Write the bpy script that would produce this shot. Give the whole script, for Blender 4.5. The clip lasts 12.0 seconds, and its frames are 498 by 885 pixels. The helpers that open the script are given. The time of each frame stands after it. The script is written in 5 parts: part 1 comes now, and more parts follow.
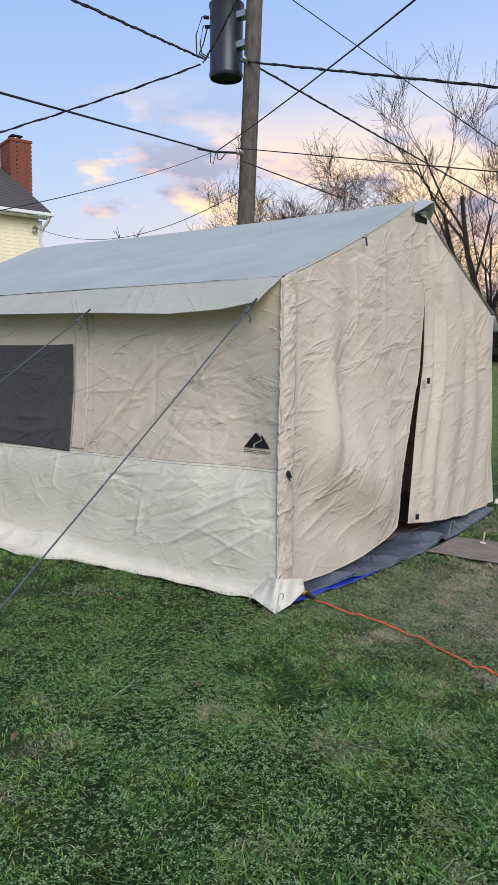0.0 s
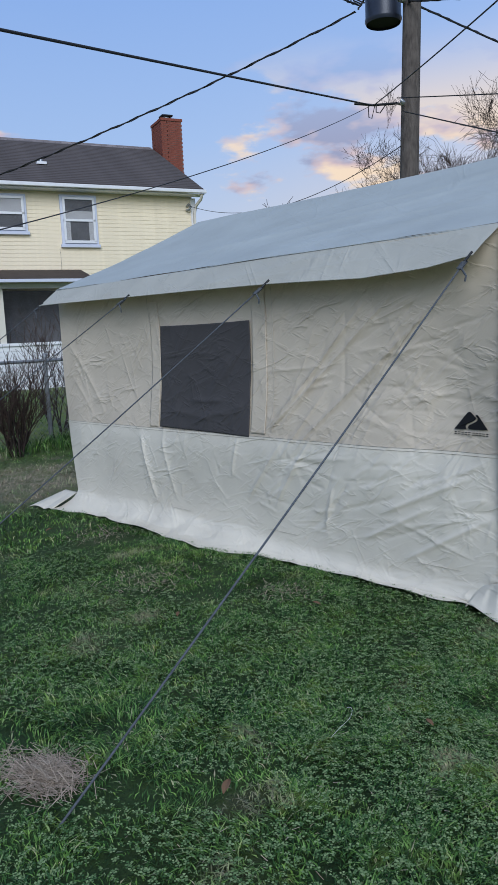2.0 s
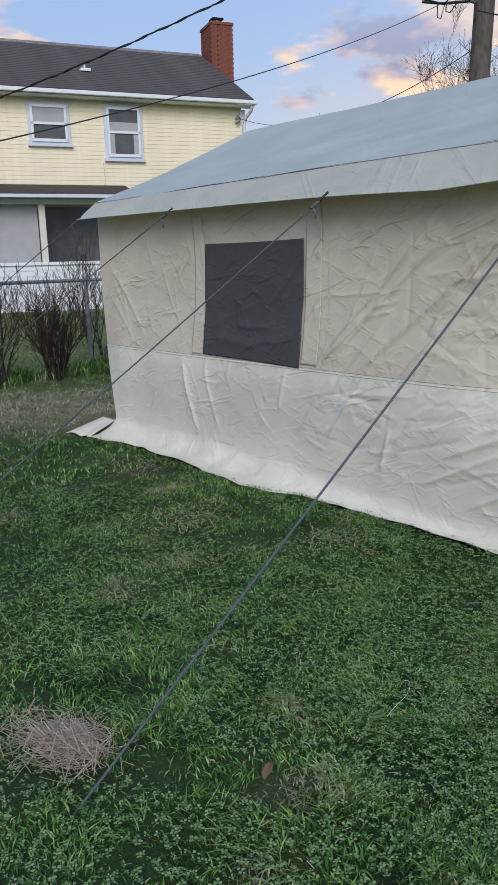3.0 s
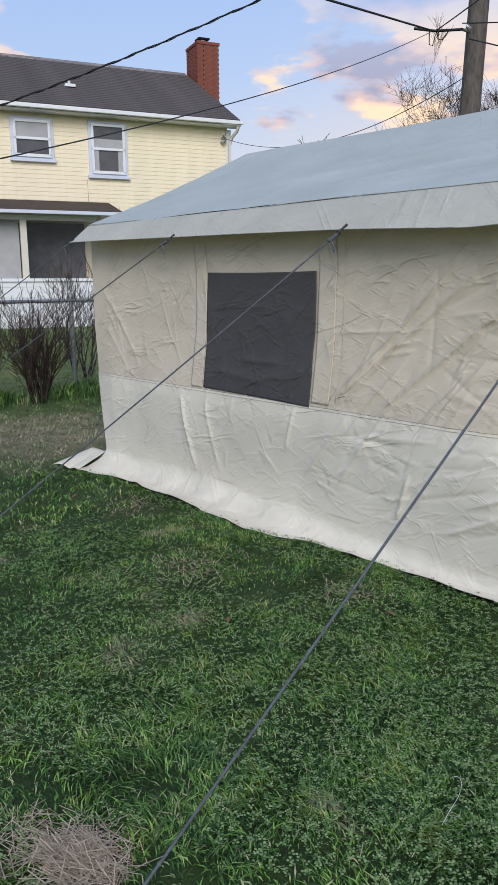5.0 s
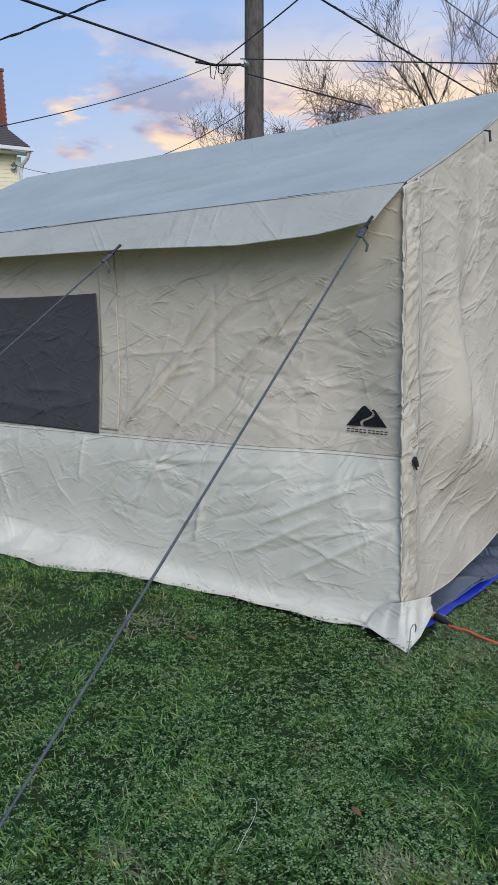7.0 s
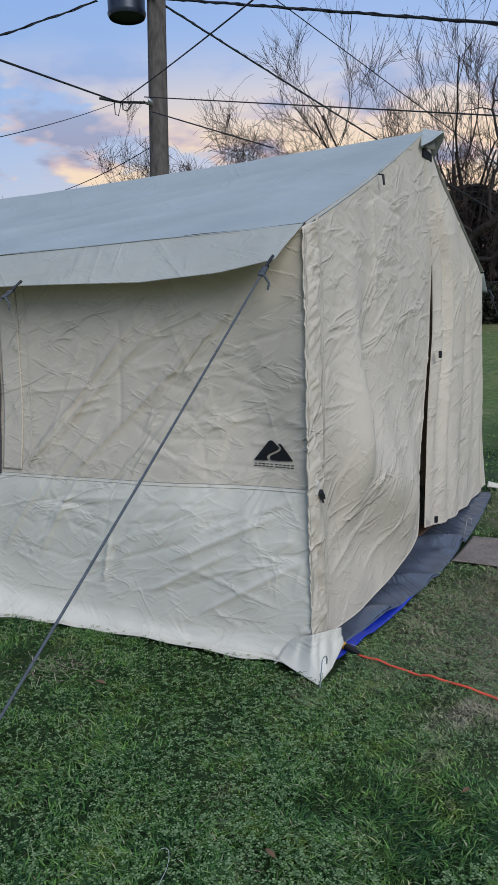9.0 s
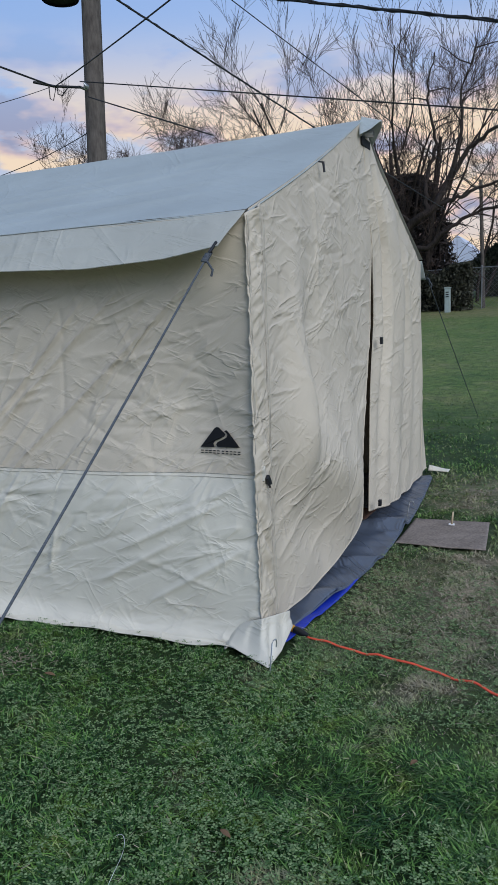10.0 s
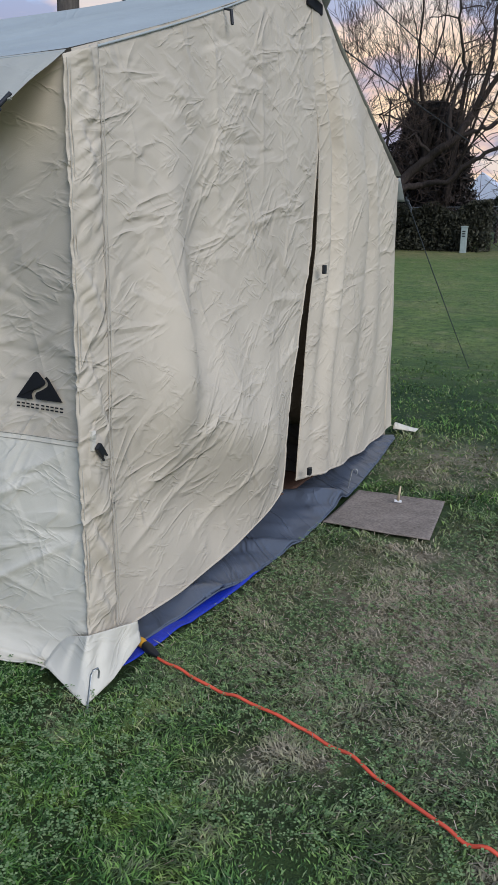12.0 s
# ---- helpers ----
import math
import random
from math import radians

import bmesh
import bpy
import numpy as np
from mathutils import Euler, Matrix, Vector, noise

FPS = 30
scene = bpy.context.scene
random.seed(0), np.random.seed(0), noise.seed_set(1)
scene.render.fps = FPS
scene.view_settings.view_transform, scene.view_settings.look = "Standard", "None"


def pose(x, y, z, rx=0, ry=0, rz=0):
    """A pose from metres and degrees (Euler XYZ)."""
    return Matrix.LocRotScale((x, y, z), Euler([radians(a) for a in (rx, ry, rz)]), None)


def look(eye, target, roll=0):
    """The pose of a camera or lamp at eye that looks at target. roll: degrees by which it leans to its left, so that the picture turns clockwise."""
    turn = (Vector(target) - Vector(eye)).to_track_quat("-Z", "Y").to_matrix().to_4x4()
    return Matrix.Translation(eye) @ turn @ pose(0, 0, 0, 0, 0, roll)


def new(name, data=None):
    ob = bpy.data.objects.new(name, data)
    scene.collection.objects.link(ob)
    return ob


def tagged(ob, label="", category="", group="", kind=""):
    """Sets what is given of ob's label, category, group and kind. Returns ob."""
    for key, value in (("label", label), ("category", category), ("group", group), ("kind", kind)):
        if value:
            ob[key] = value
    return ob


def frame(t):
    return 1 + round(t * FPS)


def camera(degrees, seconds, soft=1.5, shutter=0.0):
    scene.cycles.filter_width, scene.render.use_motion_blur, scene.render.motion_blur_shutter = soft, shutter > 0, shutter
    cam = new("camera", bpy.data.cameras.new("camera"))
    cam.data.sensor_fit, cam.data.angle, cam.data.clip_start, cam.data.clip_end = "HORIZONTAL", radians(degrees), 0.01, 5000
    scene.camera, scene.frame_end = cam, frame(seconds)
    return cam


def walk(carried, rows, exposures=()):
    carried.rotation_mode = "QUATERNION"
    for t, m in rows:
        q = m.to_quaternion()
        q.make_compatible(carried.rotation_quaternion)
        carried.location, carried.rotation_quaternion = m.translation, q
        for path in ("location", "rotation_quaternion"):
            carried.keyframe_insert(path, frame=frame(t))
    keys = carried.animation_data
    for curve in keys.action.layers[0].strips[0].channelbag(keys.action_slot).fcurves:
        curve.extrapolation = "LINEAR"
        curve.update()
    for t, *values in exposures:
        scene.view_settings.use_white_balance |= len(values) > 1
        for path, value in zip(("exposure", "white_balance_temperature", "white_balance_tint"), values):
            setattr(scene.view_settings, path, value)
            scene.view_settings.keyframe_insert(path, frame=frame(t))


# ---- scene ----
cam = camera(36.7, 12.0)
PATH = [
    (0, (2.087, -3.136, 1.239), (0.922, -1.524, 1.028), 0.6),
    (0.5, (2.032, -3.096, 1.222), (0.816, -1.525, 0.991), -1.2),
    (1, (1.902, -2.921, 1.262), (0.537, -1.472, 1.068), -1.5),
    (1.5, (1.806, -2.867, 1.273), (0.344, -1.516, 1.077), -2.1),
    (2, (1.612, -2.915, 1.25), (0.152, -1.578, 0.971), -2.6),
    (2.5, (1.463, -2.867, 1.219), (0.007, -1.558, 0.81), -2.0),
    (3, (1.349, -2.721, 1.233), (-0.161, -1.496, 0.765), -1.5),
    (3.2, (1.335, -2.689, 1.274), (-0.205, -1.501, 0.804), -1.4),
    (4.8, (1.046, -2.698, 1.311), (-0.448, -1.443, 0.872), -0.1),
    (5, (1.053, -2.683, 1.308), (-0.420, -1.399, 0.881), -0.3),
    (5.5, (1.109, -2.583, 1.293), (-0.206, -1.124, 0.914), -1.6),
    (6, (1.124, -2.550, 1.290), (-0.071, -0.987, 0.926), -2.4),
    (6.5, (1.120, -2.540, 1.278), (-0.029, -0.946, 0.909), -2.2),
    (8.3, (1.077, -2.522, 1.272), (0.024, -0.852, 0.955), -1.6),
    (8.5, (1.089, -2.52, 1.277), (0.065, -0.829, 0.971), -1.7),
    (9, (1.123, -2.517, 1.289), (0.183, -0.775, 0.999), -2.0),
    (9.5, (1.122, -2.53, 1.289), (0.254, -0.752, 0.995), -2.3),
    (10, (1.12, -2.531, 1.28), (0.315, -0.729, 0.957), -2.4),
    (10.5, (1.165, -2.406, 1.253), (0.367, -0.613, 0.868), -2.9),
    (11, (1.283, -2.162, 1.246), (0.565, -0.356, 0.773), -1.9),
    (11.5, (1.267, -1.892, 1.203), (0.687, -0.06, 0.649), 0.6),
    (12, (1.237, -1.585, 1.208), (0.425, 0.174, 0.713), 0.8),
]
EXPOSURES = [
    (0.0, 0.24, 6350, 9), (0.5, -0.07, 6060, 7), (1.0, -0.10, 5900, 8), (1.5, -0.14, 5680, 7), (2.0, -0.12, 5660, 7), (2.5, -0.12, 5760, 6), (3.2, 0.05, 6110, 8), (4.8, 0.14, 6210, 9), (5.5, 0.16, 6310, 9),
    (6.0, 0.02, 6160, 8), (6.7, 0.0, 5910, 7), (8.3, -0.05, 5960, 8), (9.5, -0.18, 5710, 6), (10.5, -0.14, 5710, 6), (11.0, -0.02, 5910, 8), (11.5, 0.05, 6010, 8), (12.0, 0.0, 5960, 8),
]
walk(cam, [(t, look(eye, target, roll)) for t, eye, target, roll in PATH], EXPOSURES)

# ---- world and light: dusk, sun behind cloud banks, soft light from the whole sky ----
SUN_AZ = (-0.30, 0.95)


def link(nt, a, b):
    nt.links.new(a, b)


def node(nt, kind, **values):
    n = nt.nodes.new(kind)
    for key, value in values.items():
        n.inputs[key.replace("_", " ")].default_value = value
    return n


def ramp(nt, fac, stops, smooth=False):
    n = nt.nodes.new("ShaderNodeValToRGB")
    if smooth:
        n.color_ramp.interpolation = "EASE"
    els = n.color_ramp.elements
    while len(els) < len(stops):
        els.new(0.5)
    for el, (p, c) in zip(els, stops):
        el.position, el.color = p, (*c, 1.0)
    link(nt, fac, n.inputs["Fac"])
    return n.outputs["Color"]


def mathn(nt, op, a, b=None, clamp=False):
    n = nt.nodes.new("ShaderNodeMath")
    n.operation, n.use_clamp = op, clamp
    for i, v in enumerate((a, b)):
        if v is None:
            continue
        if isinstance(v, (int, float)):
            n.inputs[i].default_value = v
        else:
            link(nt, v, n.inputs[i])
    return n.outputs[0]


def mixc(nt, fac, a, b, mode="MIX"):
    n = nt.nodes.new("ShaderNodeMix")
    n.data_type, n.blend_type = "RGBA", mode
    for sock, v in ((n.inputs[0], fac), (n.inputs[6], a), (n.inputs[7], b)):
        if isinstance(v, (int, float)):
            sock.default_value = v
        elif isinstance(v, tuple):
            sock.default_value = (*v, 1.0)
        else:
            link(nt, v, sock)
    return n.outputs[2]


def maprange(nt, v, a, b, c=0.0, d=1.0):
    n = nt.nodes.new("ShaderNodeMapRange")
    n.interpolation_type = "SMOOTHSTEP"
    link(nt, v, n.inputs[0])
    for i, k in enumerate((a, b, c, d)):
        n.inputs[i + 1].default_value = k
    return n.outputs[0]


def make_world():
    world = bpy.data.worlds.new("dusk_sky")
    scene.world = world
    world.use_nodes = True
    nt = world.node_tree
    nt.nodes.clear()
    out = nt.nodes.new("ShaderNodeOutputWorld")
    bg = nt.nodes.new("ShaderNodeBackground")
    co = nt.nodes.new("ShaderNodeTexCoord")
    sep = nt.nodes.new("ShaderNodeSeparateXYZ")
    link(nt, co.outputs["Generated"], sep.inputs[0])
    up = sep.outputs["Z"]
    sky = nt.nodes.new("ShaderNodeTexSky")
    sky.sky_type, sky.sun_disc = "NISHITA", False
    sky.sun_elevation, sky.sun_rotation = radians(8.0), radians(-17.0)
    air = mixc(nt, 1.0, sky.outputs["Color"], (0.10, 0.10, 0.10), "MULTIPLY")
    grad = ramp(nt, up, [(0.0, (0.62, 0.55, 0.56)), (0.12, (0.74, 0.78, 0.90)), (0.24, (0.53, 0.68, 0.98)), (0.42, (0.37, 0.55, 0.96)),
                         (0.62, (0.36, 0.47, 0.74)), (1.0, (0.55, 0.62, 0.74))])
    base = mixc(nt, 0.12, grad, air)
    # warm glow over the place where the sun went down
    toward = nt.nodes.new("ShaderNodeVectorMath")
    toward.operation = "DOT_PRODUCT"
    link(nt, co.outputs["Generated"], toward.inputs[0])
    toward.inputs[1].default_value = (SUN_AZ[0], SUN_AZ[1], 0.05)
    warm = mathn(nt, "MULTIPLY", maprange(nt, toward.outputs["Value"], 0.80, 1.0), maprange(nt, up, 0.34, 0.05))
    base = mixc(nt, mathn(nt, "MULTIPLY", warm, 0.65), base, (0.98, 0.72, 0.56))
    # cloud banks, flattened towards the horizon
    flat = nt.nodes.new("ShaderNodeMapping")
    flat.inputs["Scale"].default_value = (1.0, 1.0, 2.6)
    link(nt, co.outputs["Generated"], flat.inputs[0])
    puff = node(nt, "ShaderNodeTexNoise", Scale=6.5, Detail=7.0, Roughness=0.55)
    link(nt, flat.outputs[0], puff.inputs["Vector"])
    big = node(nt, "ShaderNodeTexNoise", Scale=2.6, Detail=2.0)
    link(nt, flat.outputs[0], big.inputs["Vector"])
    amount = mathn(nt, "ADD", mathn(nt, "MULTIPLY", puff.outputs["Fac"], 0.75), mathn(nt, "MULTIPLY", big.outputs["Fac"], 0.40))
    band = mathn(nt, "MULTIPLY", maprange(nt, up, 0.02, 0.10), maprange(nt, up, 0.36, 0.20))
    near_sun = maprange(nt, toward.outputs["Value"], 0.82, 0.97)
    thick = mathn(nt, "ADD", amount, mathn(nt, "MULTIPLY", near_sun, 0.21))
    cover = mathn(nt, "MULTIPLY", maprange(nt, thick, 0.668, 0.735), band)
    tone = node(nt, "ShaderNodeTexNoise", Scale=9.0, Detail=4.0)
    link(nt, flat.outputs[0], tone.inputs["Vector"])
    colour = ramp(nt, tone.outputs["Fac"], [(0.38, (0.44, 0.42, 0.55)), (0.46, (0.90, 0.64, 0.58)), (0.54, (1.28, 0.92, 0.60))])
    base = mixc(nt, mathn(nt, "MULTIPLY", cover, 0.92), base, colour)
    link(nt, base, bg.inputs["Color"])
    bg.inputs["Strength"].default_value = 0.88
    link(nt, bg.outputs[0], out.inputs[0])


make_world()
# directional lamp added opposite the sunset, standing in for that sky's glow
sky_glow = new("sky_glow", bpy.data.lights.new("sky_glow", "SUN"))
sky_glow.data.energy, sky_glow.data.angle, sky_glow.data.color = 2.3, radians(34.0), (1.0, 0.94, 0.87)
sky_glow.matrix_world = look((4.6, -3.6, 3.4), (0.0, 0.0, 0.0))


# ---- materials ----
def base_material(name, rough=0.8, spec=0.3, metal=0.0):
    m = bpy.data.materials.new(name)
    m.use_nodes = True
    nt = m.node_tree
    b = nt.nodes["Principled BSDF"]
    b.inputs["Roughness"].default_value = rough
    b.inputs["Specular IOR Level"].default_value = spec
    b.inputs["Metallic"].default_value = metal
    return m, nt, b


def coords(nt, scale=(1, 1, 1)):
    co = nt.nodes.new("ShaderNodeTexCoord")
    mp = nt.nodes.new("ShaderNodeMapping")
    mp.inputs["Scale"].default_value = scale
    link(nt, co.outputs["Object"], mp.inputs[0])
    return mp.outputs[0]


def noise_fac(nt, vec, scale, detail=4.0, rough=0.55, distort=0.0):
    n = node(nt, "ShaderNodeTexNoise", Scale=scale, Detail=detail, Roughness=rough, Distortion=distort)
    link(nt, vec, n.inputs["Vector"])
    return n.outputs["Fac"]


def bump(nt, b, height, strength, distance, under=None):
    n = nt.nodes.new("ShaderNodeBump")
    n.inputs["Strength"].default_value, n.inputs["Distance"].default_value = strength, distance
    link(nt, height, n.inputs["Height"])
    if under is not None:
        link(nt, under.outputs[0], n.inputs["Normal"])
    link(nt, n.outputs[0], b.inputs["Normal"])
    return n


def plain(name, colour, rough=0.6, spec=0.4, metal=0.0, vary=0.18, scale=30.0, depth=0.0):
    """A surface of one colour, with grain at two scales."""
    m, nt, b = base_material(name, rough, spec, metal)
    v = coords(nt)
    f = mathn(nt, "ADD", mathn(nt, "MULTIPLY", noise_fac(nt, v, scale), 0.6), mathn(nt, "MULTIPLY", noise_fac(nt, v, scale * 0.12), 0.4))
    lo, hi = (tuple(c * k for c in colour) for k in (1 - vary, 1 + vary))
    link(nt, ramp(nt, f, [(0.3, lo), (0.7, hi)]), b.inputs["Base Color"])
    if depth:
        bump(nt, b, noise_fac(nt, v, scale * 2), 0.6, depth)
    return m


def canvas(name, colour, weave=0.35, wrinkle=0.012, rough=0.66, spec=0.36, glow=0.0):
    """Tent cloth: weave, soft wrinkles and faint dirt; glow is the share of light that comes through."""
    m, nt, b = base_material(name, rough, spec)
    v = coords(nt)
    stain = noise_fac(nt, v, 2.2, 5.0, 0.6)
    fine = noise_fac(nt, v, 55.0, 3.0)
    c = ramp(nt, stain, [(0.3, tuple(k * 0.90 for k in colour)), (0.7, tuple(min(1, k * 1.06) for k in colour))])
    c = mixc(nt, mathn(nt, "MULTIPLY", fine, 0.12), c, tuple(k * 0.75 for k in colour))
    link(nt, c, b.inputs["Base Color"])
    sep = nt.nodes.new("ShaderNodeSeparateXYZ")
    link(nt, v, sep.inputs[0])
    flat = nt.nodes.new("ShaderNodeCombineXYZ")
    link(nt, mathn(nt, "ADD", sep.outputs["X"], sep.outputs["Y"]), flat.inputs["X"])
    link(nt, sep.outputs["Z"], flat.inputs["Y"])

    def ridges(angle, along, across, sharp, seed):
        """Thin fold lines that run at an angle over the cloth, here and there."""
        mp = nt.nodes.new("ShaderNodeMapping")
        mp.vector_type = "TEXTURE"
        mp.inputs["Rotation"].default_value = (0.0, 0.0, radians(angle))
        mp.inputs["Scale"].default_value = (1 / along, 1 / across, 1.0)
        mp.inputs["Location"].default_value = (seed, seed * 0.7, 0.0)
        link(nt, flat.outputs[0], mp.inputs[0])
        n = noise_fac(nt, mp.outputs[0], 1.0, 2.0, 0.45, 0.4)
        line = mathn(nt, "SUBTRACT", 1.0, mathn(nt, "MULTIPLY", mathn(nt, "ABSOLUTE", mathn(nt, "SUBTRACT", n, 0.5)), sharp), True)
        here = maprange(nt, noise_fac(nt, mp.outputs[0], 0.55, 1.0), 0.50, 0.66)
        return mathn(nt, "MULTIPLY", mathn(nt, "POWER", line, 1.5), here)

    total = mathn(nt, "ADD", ridges(14.0, 3.0, 13.0, 9.0, 3.1), ridges(48.0, 2.6, 11.0, 9.0, 7.7))
    total = mathn(nt, "ADD", total, mathn(nt, "MULTIPLY", ridges(-66.0, 2.2, 9.0, 9.0, 11.3), 0.7))
    small = mathn(nt, "ADD", ridges(30.0, 9.0, 30.0, 7.0, 5.5), ridges(-20.0, 10.0, 34.0, 7.0, 9.1))
    soft = noise_fac(nt, v, 3.0, 2.0, 0.45, 0.5)
    n1 = bump(nt, b, soft, 0.6, wrinkle * 1.6)
    n2 = bump(nt, b, total, 1.0, wrinkle * 0.34, n1)
    n2 = bump(nt, b, small, 0.9, wrinkle * 0.16, n2)
    weft = nt.nodes.new("ShaderNodeTexNoise")
    weft.inputs["Scale"].default_value = 420.0
    link(nt, v, weft.inputs["Vector"])
    bump(nt, b, weft.outputs["Fac"], weave, 0.0012, n2)
    if glow:
        through_cloth = node(nt, "ShaderNodeBsdfTranslucent", Color=(0.86, 0.70, 0.48, 1.0))
        mx = nt.nodes.new("ShaderNodeMixShader")
        mx.inputs[0].default_value = glow
        link(nt, b.outputs[0], mx.inputs[1])
        link(nt, through_cloth.outputs[0], mx.inputs[2])
        link(nt, mx.outputs[0], nt.nodes["Material Output"].inputs[0])
    return m


def lawn_colour(nt, v, blades=False):
    """Lawn colours by place: green, patches of dead grass, bare earth by the far fence."""
    def spot(x, y, r, soft):
        d = nt.nodes.new("ShaderNodeVectorMath")
        d.operation = "DISTANCE"
        link(nt, v, d.inputs[0])
        d.inputs[1].default_value = (x, y, 0.0)
        return maprange(nt, mathn(nt, "ADD", d.outputs["Value"], mathn(nt, "MULTIPLY", wob, 0.9)), r + soft, r - soft)
    wob = noise_fac(nt, v, 3.2, 5.0, 0.65)
    mid = noise_fac(nt, v, 1.1, 4.0, 0.6)
    green = ramp(nt, mid, [(0.3, (0.055, 0.135, 0.036)), (0.5, (0.095, 0.195, 0.046)), (0.7, (0.165, 0.245, 0.060))])
    if blades:
        geo = nt.nodes.new("ShaderNodeNewGeometry")
        # tones differ per blade; near-black ones stand in for shade deep in the grass
        vary = ramp(nt, geo.outputs["Random Per Island"], [(0.0, (0.005, 0.018, 0.008)), (0.36, (0.026, 0.072, 0.022)), (0.62, (0.098, 0.215, 0.044)), (0.87, (0.21, 0.37, 0.092)), (0.965, (0.34, 0.40, 0.21)), (1.0, (0.42, 0.37, 0.27))])
        green = mixc(nt, 0.80, green, vary)
        hue = noise_fac(nt, v, 5.5, 3.0, 0.6)
        green = mixc(nt, maprange(nt, hue, 0.52, 0.70, 0.0, 0.55), green, mixc(nt, 0.5, vary, (0.24, 0.30, 0.045)))
        green = mixc(nt, maprange(nt, hue, 0.48, 0.32, 0.0, 0.55), green, mixc(nt, 0.5, vary, (0.05, 0.13, 0.065)))
    clumps = mathn(nt, "ADD", mathn(nt, "MULTIPLY", noise_fac(nt, v, 9.0, 4.0, 0.6), 0.6), mathn(nt, "MULTIPLY", noise_fac(nt, v, 2.4, 4.0, 0.6), 0.4))
    green = mixc(nt, 1.0, green, ramp(nt, clumps, [(0.36, (0.56, 0.63, 0.62)), (0.5, (0.95, 0.96, 0.92)), (0.64, (1.38, 1.28, 1.08))]), "MULTIPLY")
    dead = mathn(nt, "MAXIMUM", spot(1.10, 0.85, 1.35, 0.70), spot(0.55, 2.9, 0.9, 0.5))
    dead = mathn(nt, "MAXIMUM", dead, mathn(nt, "MULTIPLY", spot(-4.9, 0.2, 1.5, 0.5), 0.9))
    patch = maprange(nt, noise_fac(nt, v, 2.3, 5.0, 0.65), 0.56, 0.68)
    grain = noise_fac(nt, v, 60.0, 3.0)
    straw = ramp(nt, grain, [(0.3, (0.28, 0.23, 0.165)), (0.7, (0.50, 0.43, 0.32))])
    fac = mathn(nt, "ADD", mathn(nt, "MULTIPLY", dead, maprange(nt, noise_fac(nt, v, 5.5, 5.0, 0.7), 0.38, 0.62, 0.36, 1.0)), mathn(nt, "MULTIPLY", patch, 0.55), True)
    col = mixc(nt, fac, green, straw)
    sep = nt.nodes.new("ShaderNodeSeparateXYZ")
    link(nt, v, sep.inputs[0])
    y = mathn(nt, "ADD", sep.outputs["Y"], mathn(nt, "MULTIPLY", wob, 3.0))
    strip = mathn(nt, "MULTIPLY", maprange(nt, y, 26.2, 27.6), maprange(nt, y, 33.5, 32.0))
    bank = mathn(nt, "MULTIPLY", strip, maprange(nt, sep.outputs["X"], 3.5, -2.5))
    return mixc(nt, mathn(nt, "MULTIPLY", bank, 0.9), col, (0.27, 0.20, 0.125)), dead


def lawn_material(name, blades):
    m, nt, b = base_material(name, 0.75, 0.25)
    v = coords(nt)
    col, dead = lawn_colour(nt, v, blades)
    if not blades:
        soil = noise_fac(nt, v, 30.0, 5.0, 0.7)
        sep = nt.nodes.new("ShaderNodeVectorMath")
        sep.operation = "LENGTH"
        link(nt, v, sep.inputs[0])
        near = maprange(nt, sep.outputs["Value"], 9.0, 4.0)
        # away from the tent the lawn is mixed towards a paler, mottled olive
        far_olive = ramp(nt, noise_fac(nt, v, 0.8, 6.0, 0.7), [(0.32, (0.135, 0.205, 0.056)), (0.5, (0.225, 0.275, 0.085)), (0.66, (0.33, 0.31, 0.14))])
        col = mixc(nt, mathn(nt, "MULTIPLY", mathn(nt, "SUBTRACT", 1.0, near), 0.60), col, far_olive)
        speck = ramp(nt, noise_fac(nt, v, 7.0, 8.0, 0.75), [(0.36, (0.50, 0.55, 0.55)), (0.5, (0.95, 0.95, 0.95)), (0.64, (1.45, 1.35, 1.25))])
        col = mixc(nt, mathn(nt, "SUBTRACT", 1.0, near), col, mixc(nt, 1.0, col, speck, "MULTIPLY"))
        # near soil painted almost black, standing in for shade between the blades
        gap_shade = mathn(nt, "MULTIPLY", near, mathn(nt, "SUBTRACT", 0.65, mathn(nt, "MULTIPLY", dead, 0.55)))
        col = mixc(nt, gap_shade, col, (0.014, 0.024, 0.008))
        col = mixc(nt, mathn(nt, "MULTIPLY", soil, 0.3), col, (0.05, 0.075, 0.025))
        bump(nt, b, noise_fac(nt, v, 22.0, 6.0, 0.75), 1.0, 0.05)
    link(nt, col, b.inputs["Base Color"])
    return m


def bark(name, lo, hi):
    m, nt, b = base_material(name, 0.9, 0.15)
    f = noise_fac(nt, coords(nt, (1, 1, 0.25)), 18.0, 5.0, 0.65)
    link(nt, ramp(nt, f, [(0.3, lo), (0.7, hi)]), b.inputs["Base Color"])
    bump(nt, b, f, 0.8, 0.02)
    return m


def leafy(name, lo, hi):
    m, nt, b = base_material(name, 0.7, 0.25)
    geo = nt.nodes.new("ShaderNodeNewGeometry")
    link(nt, ramp(nt, geo.outputs["Random Per Island"], [(0.0, lo), (1.0, hi)]), b.inputs["Base Color"])
    return m


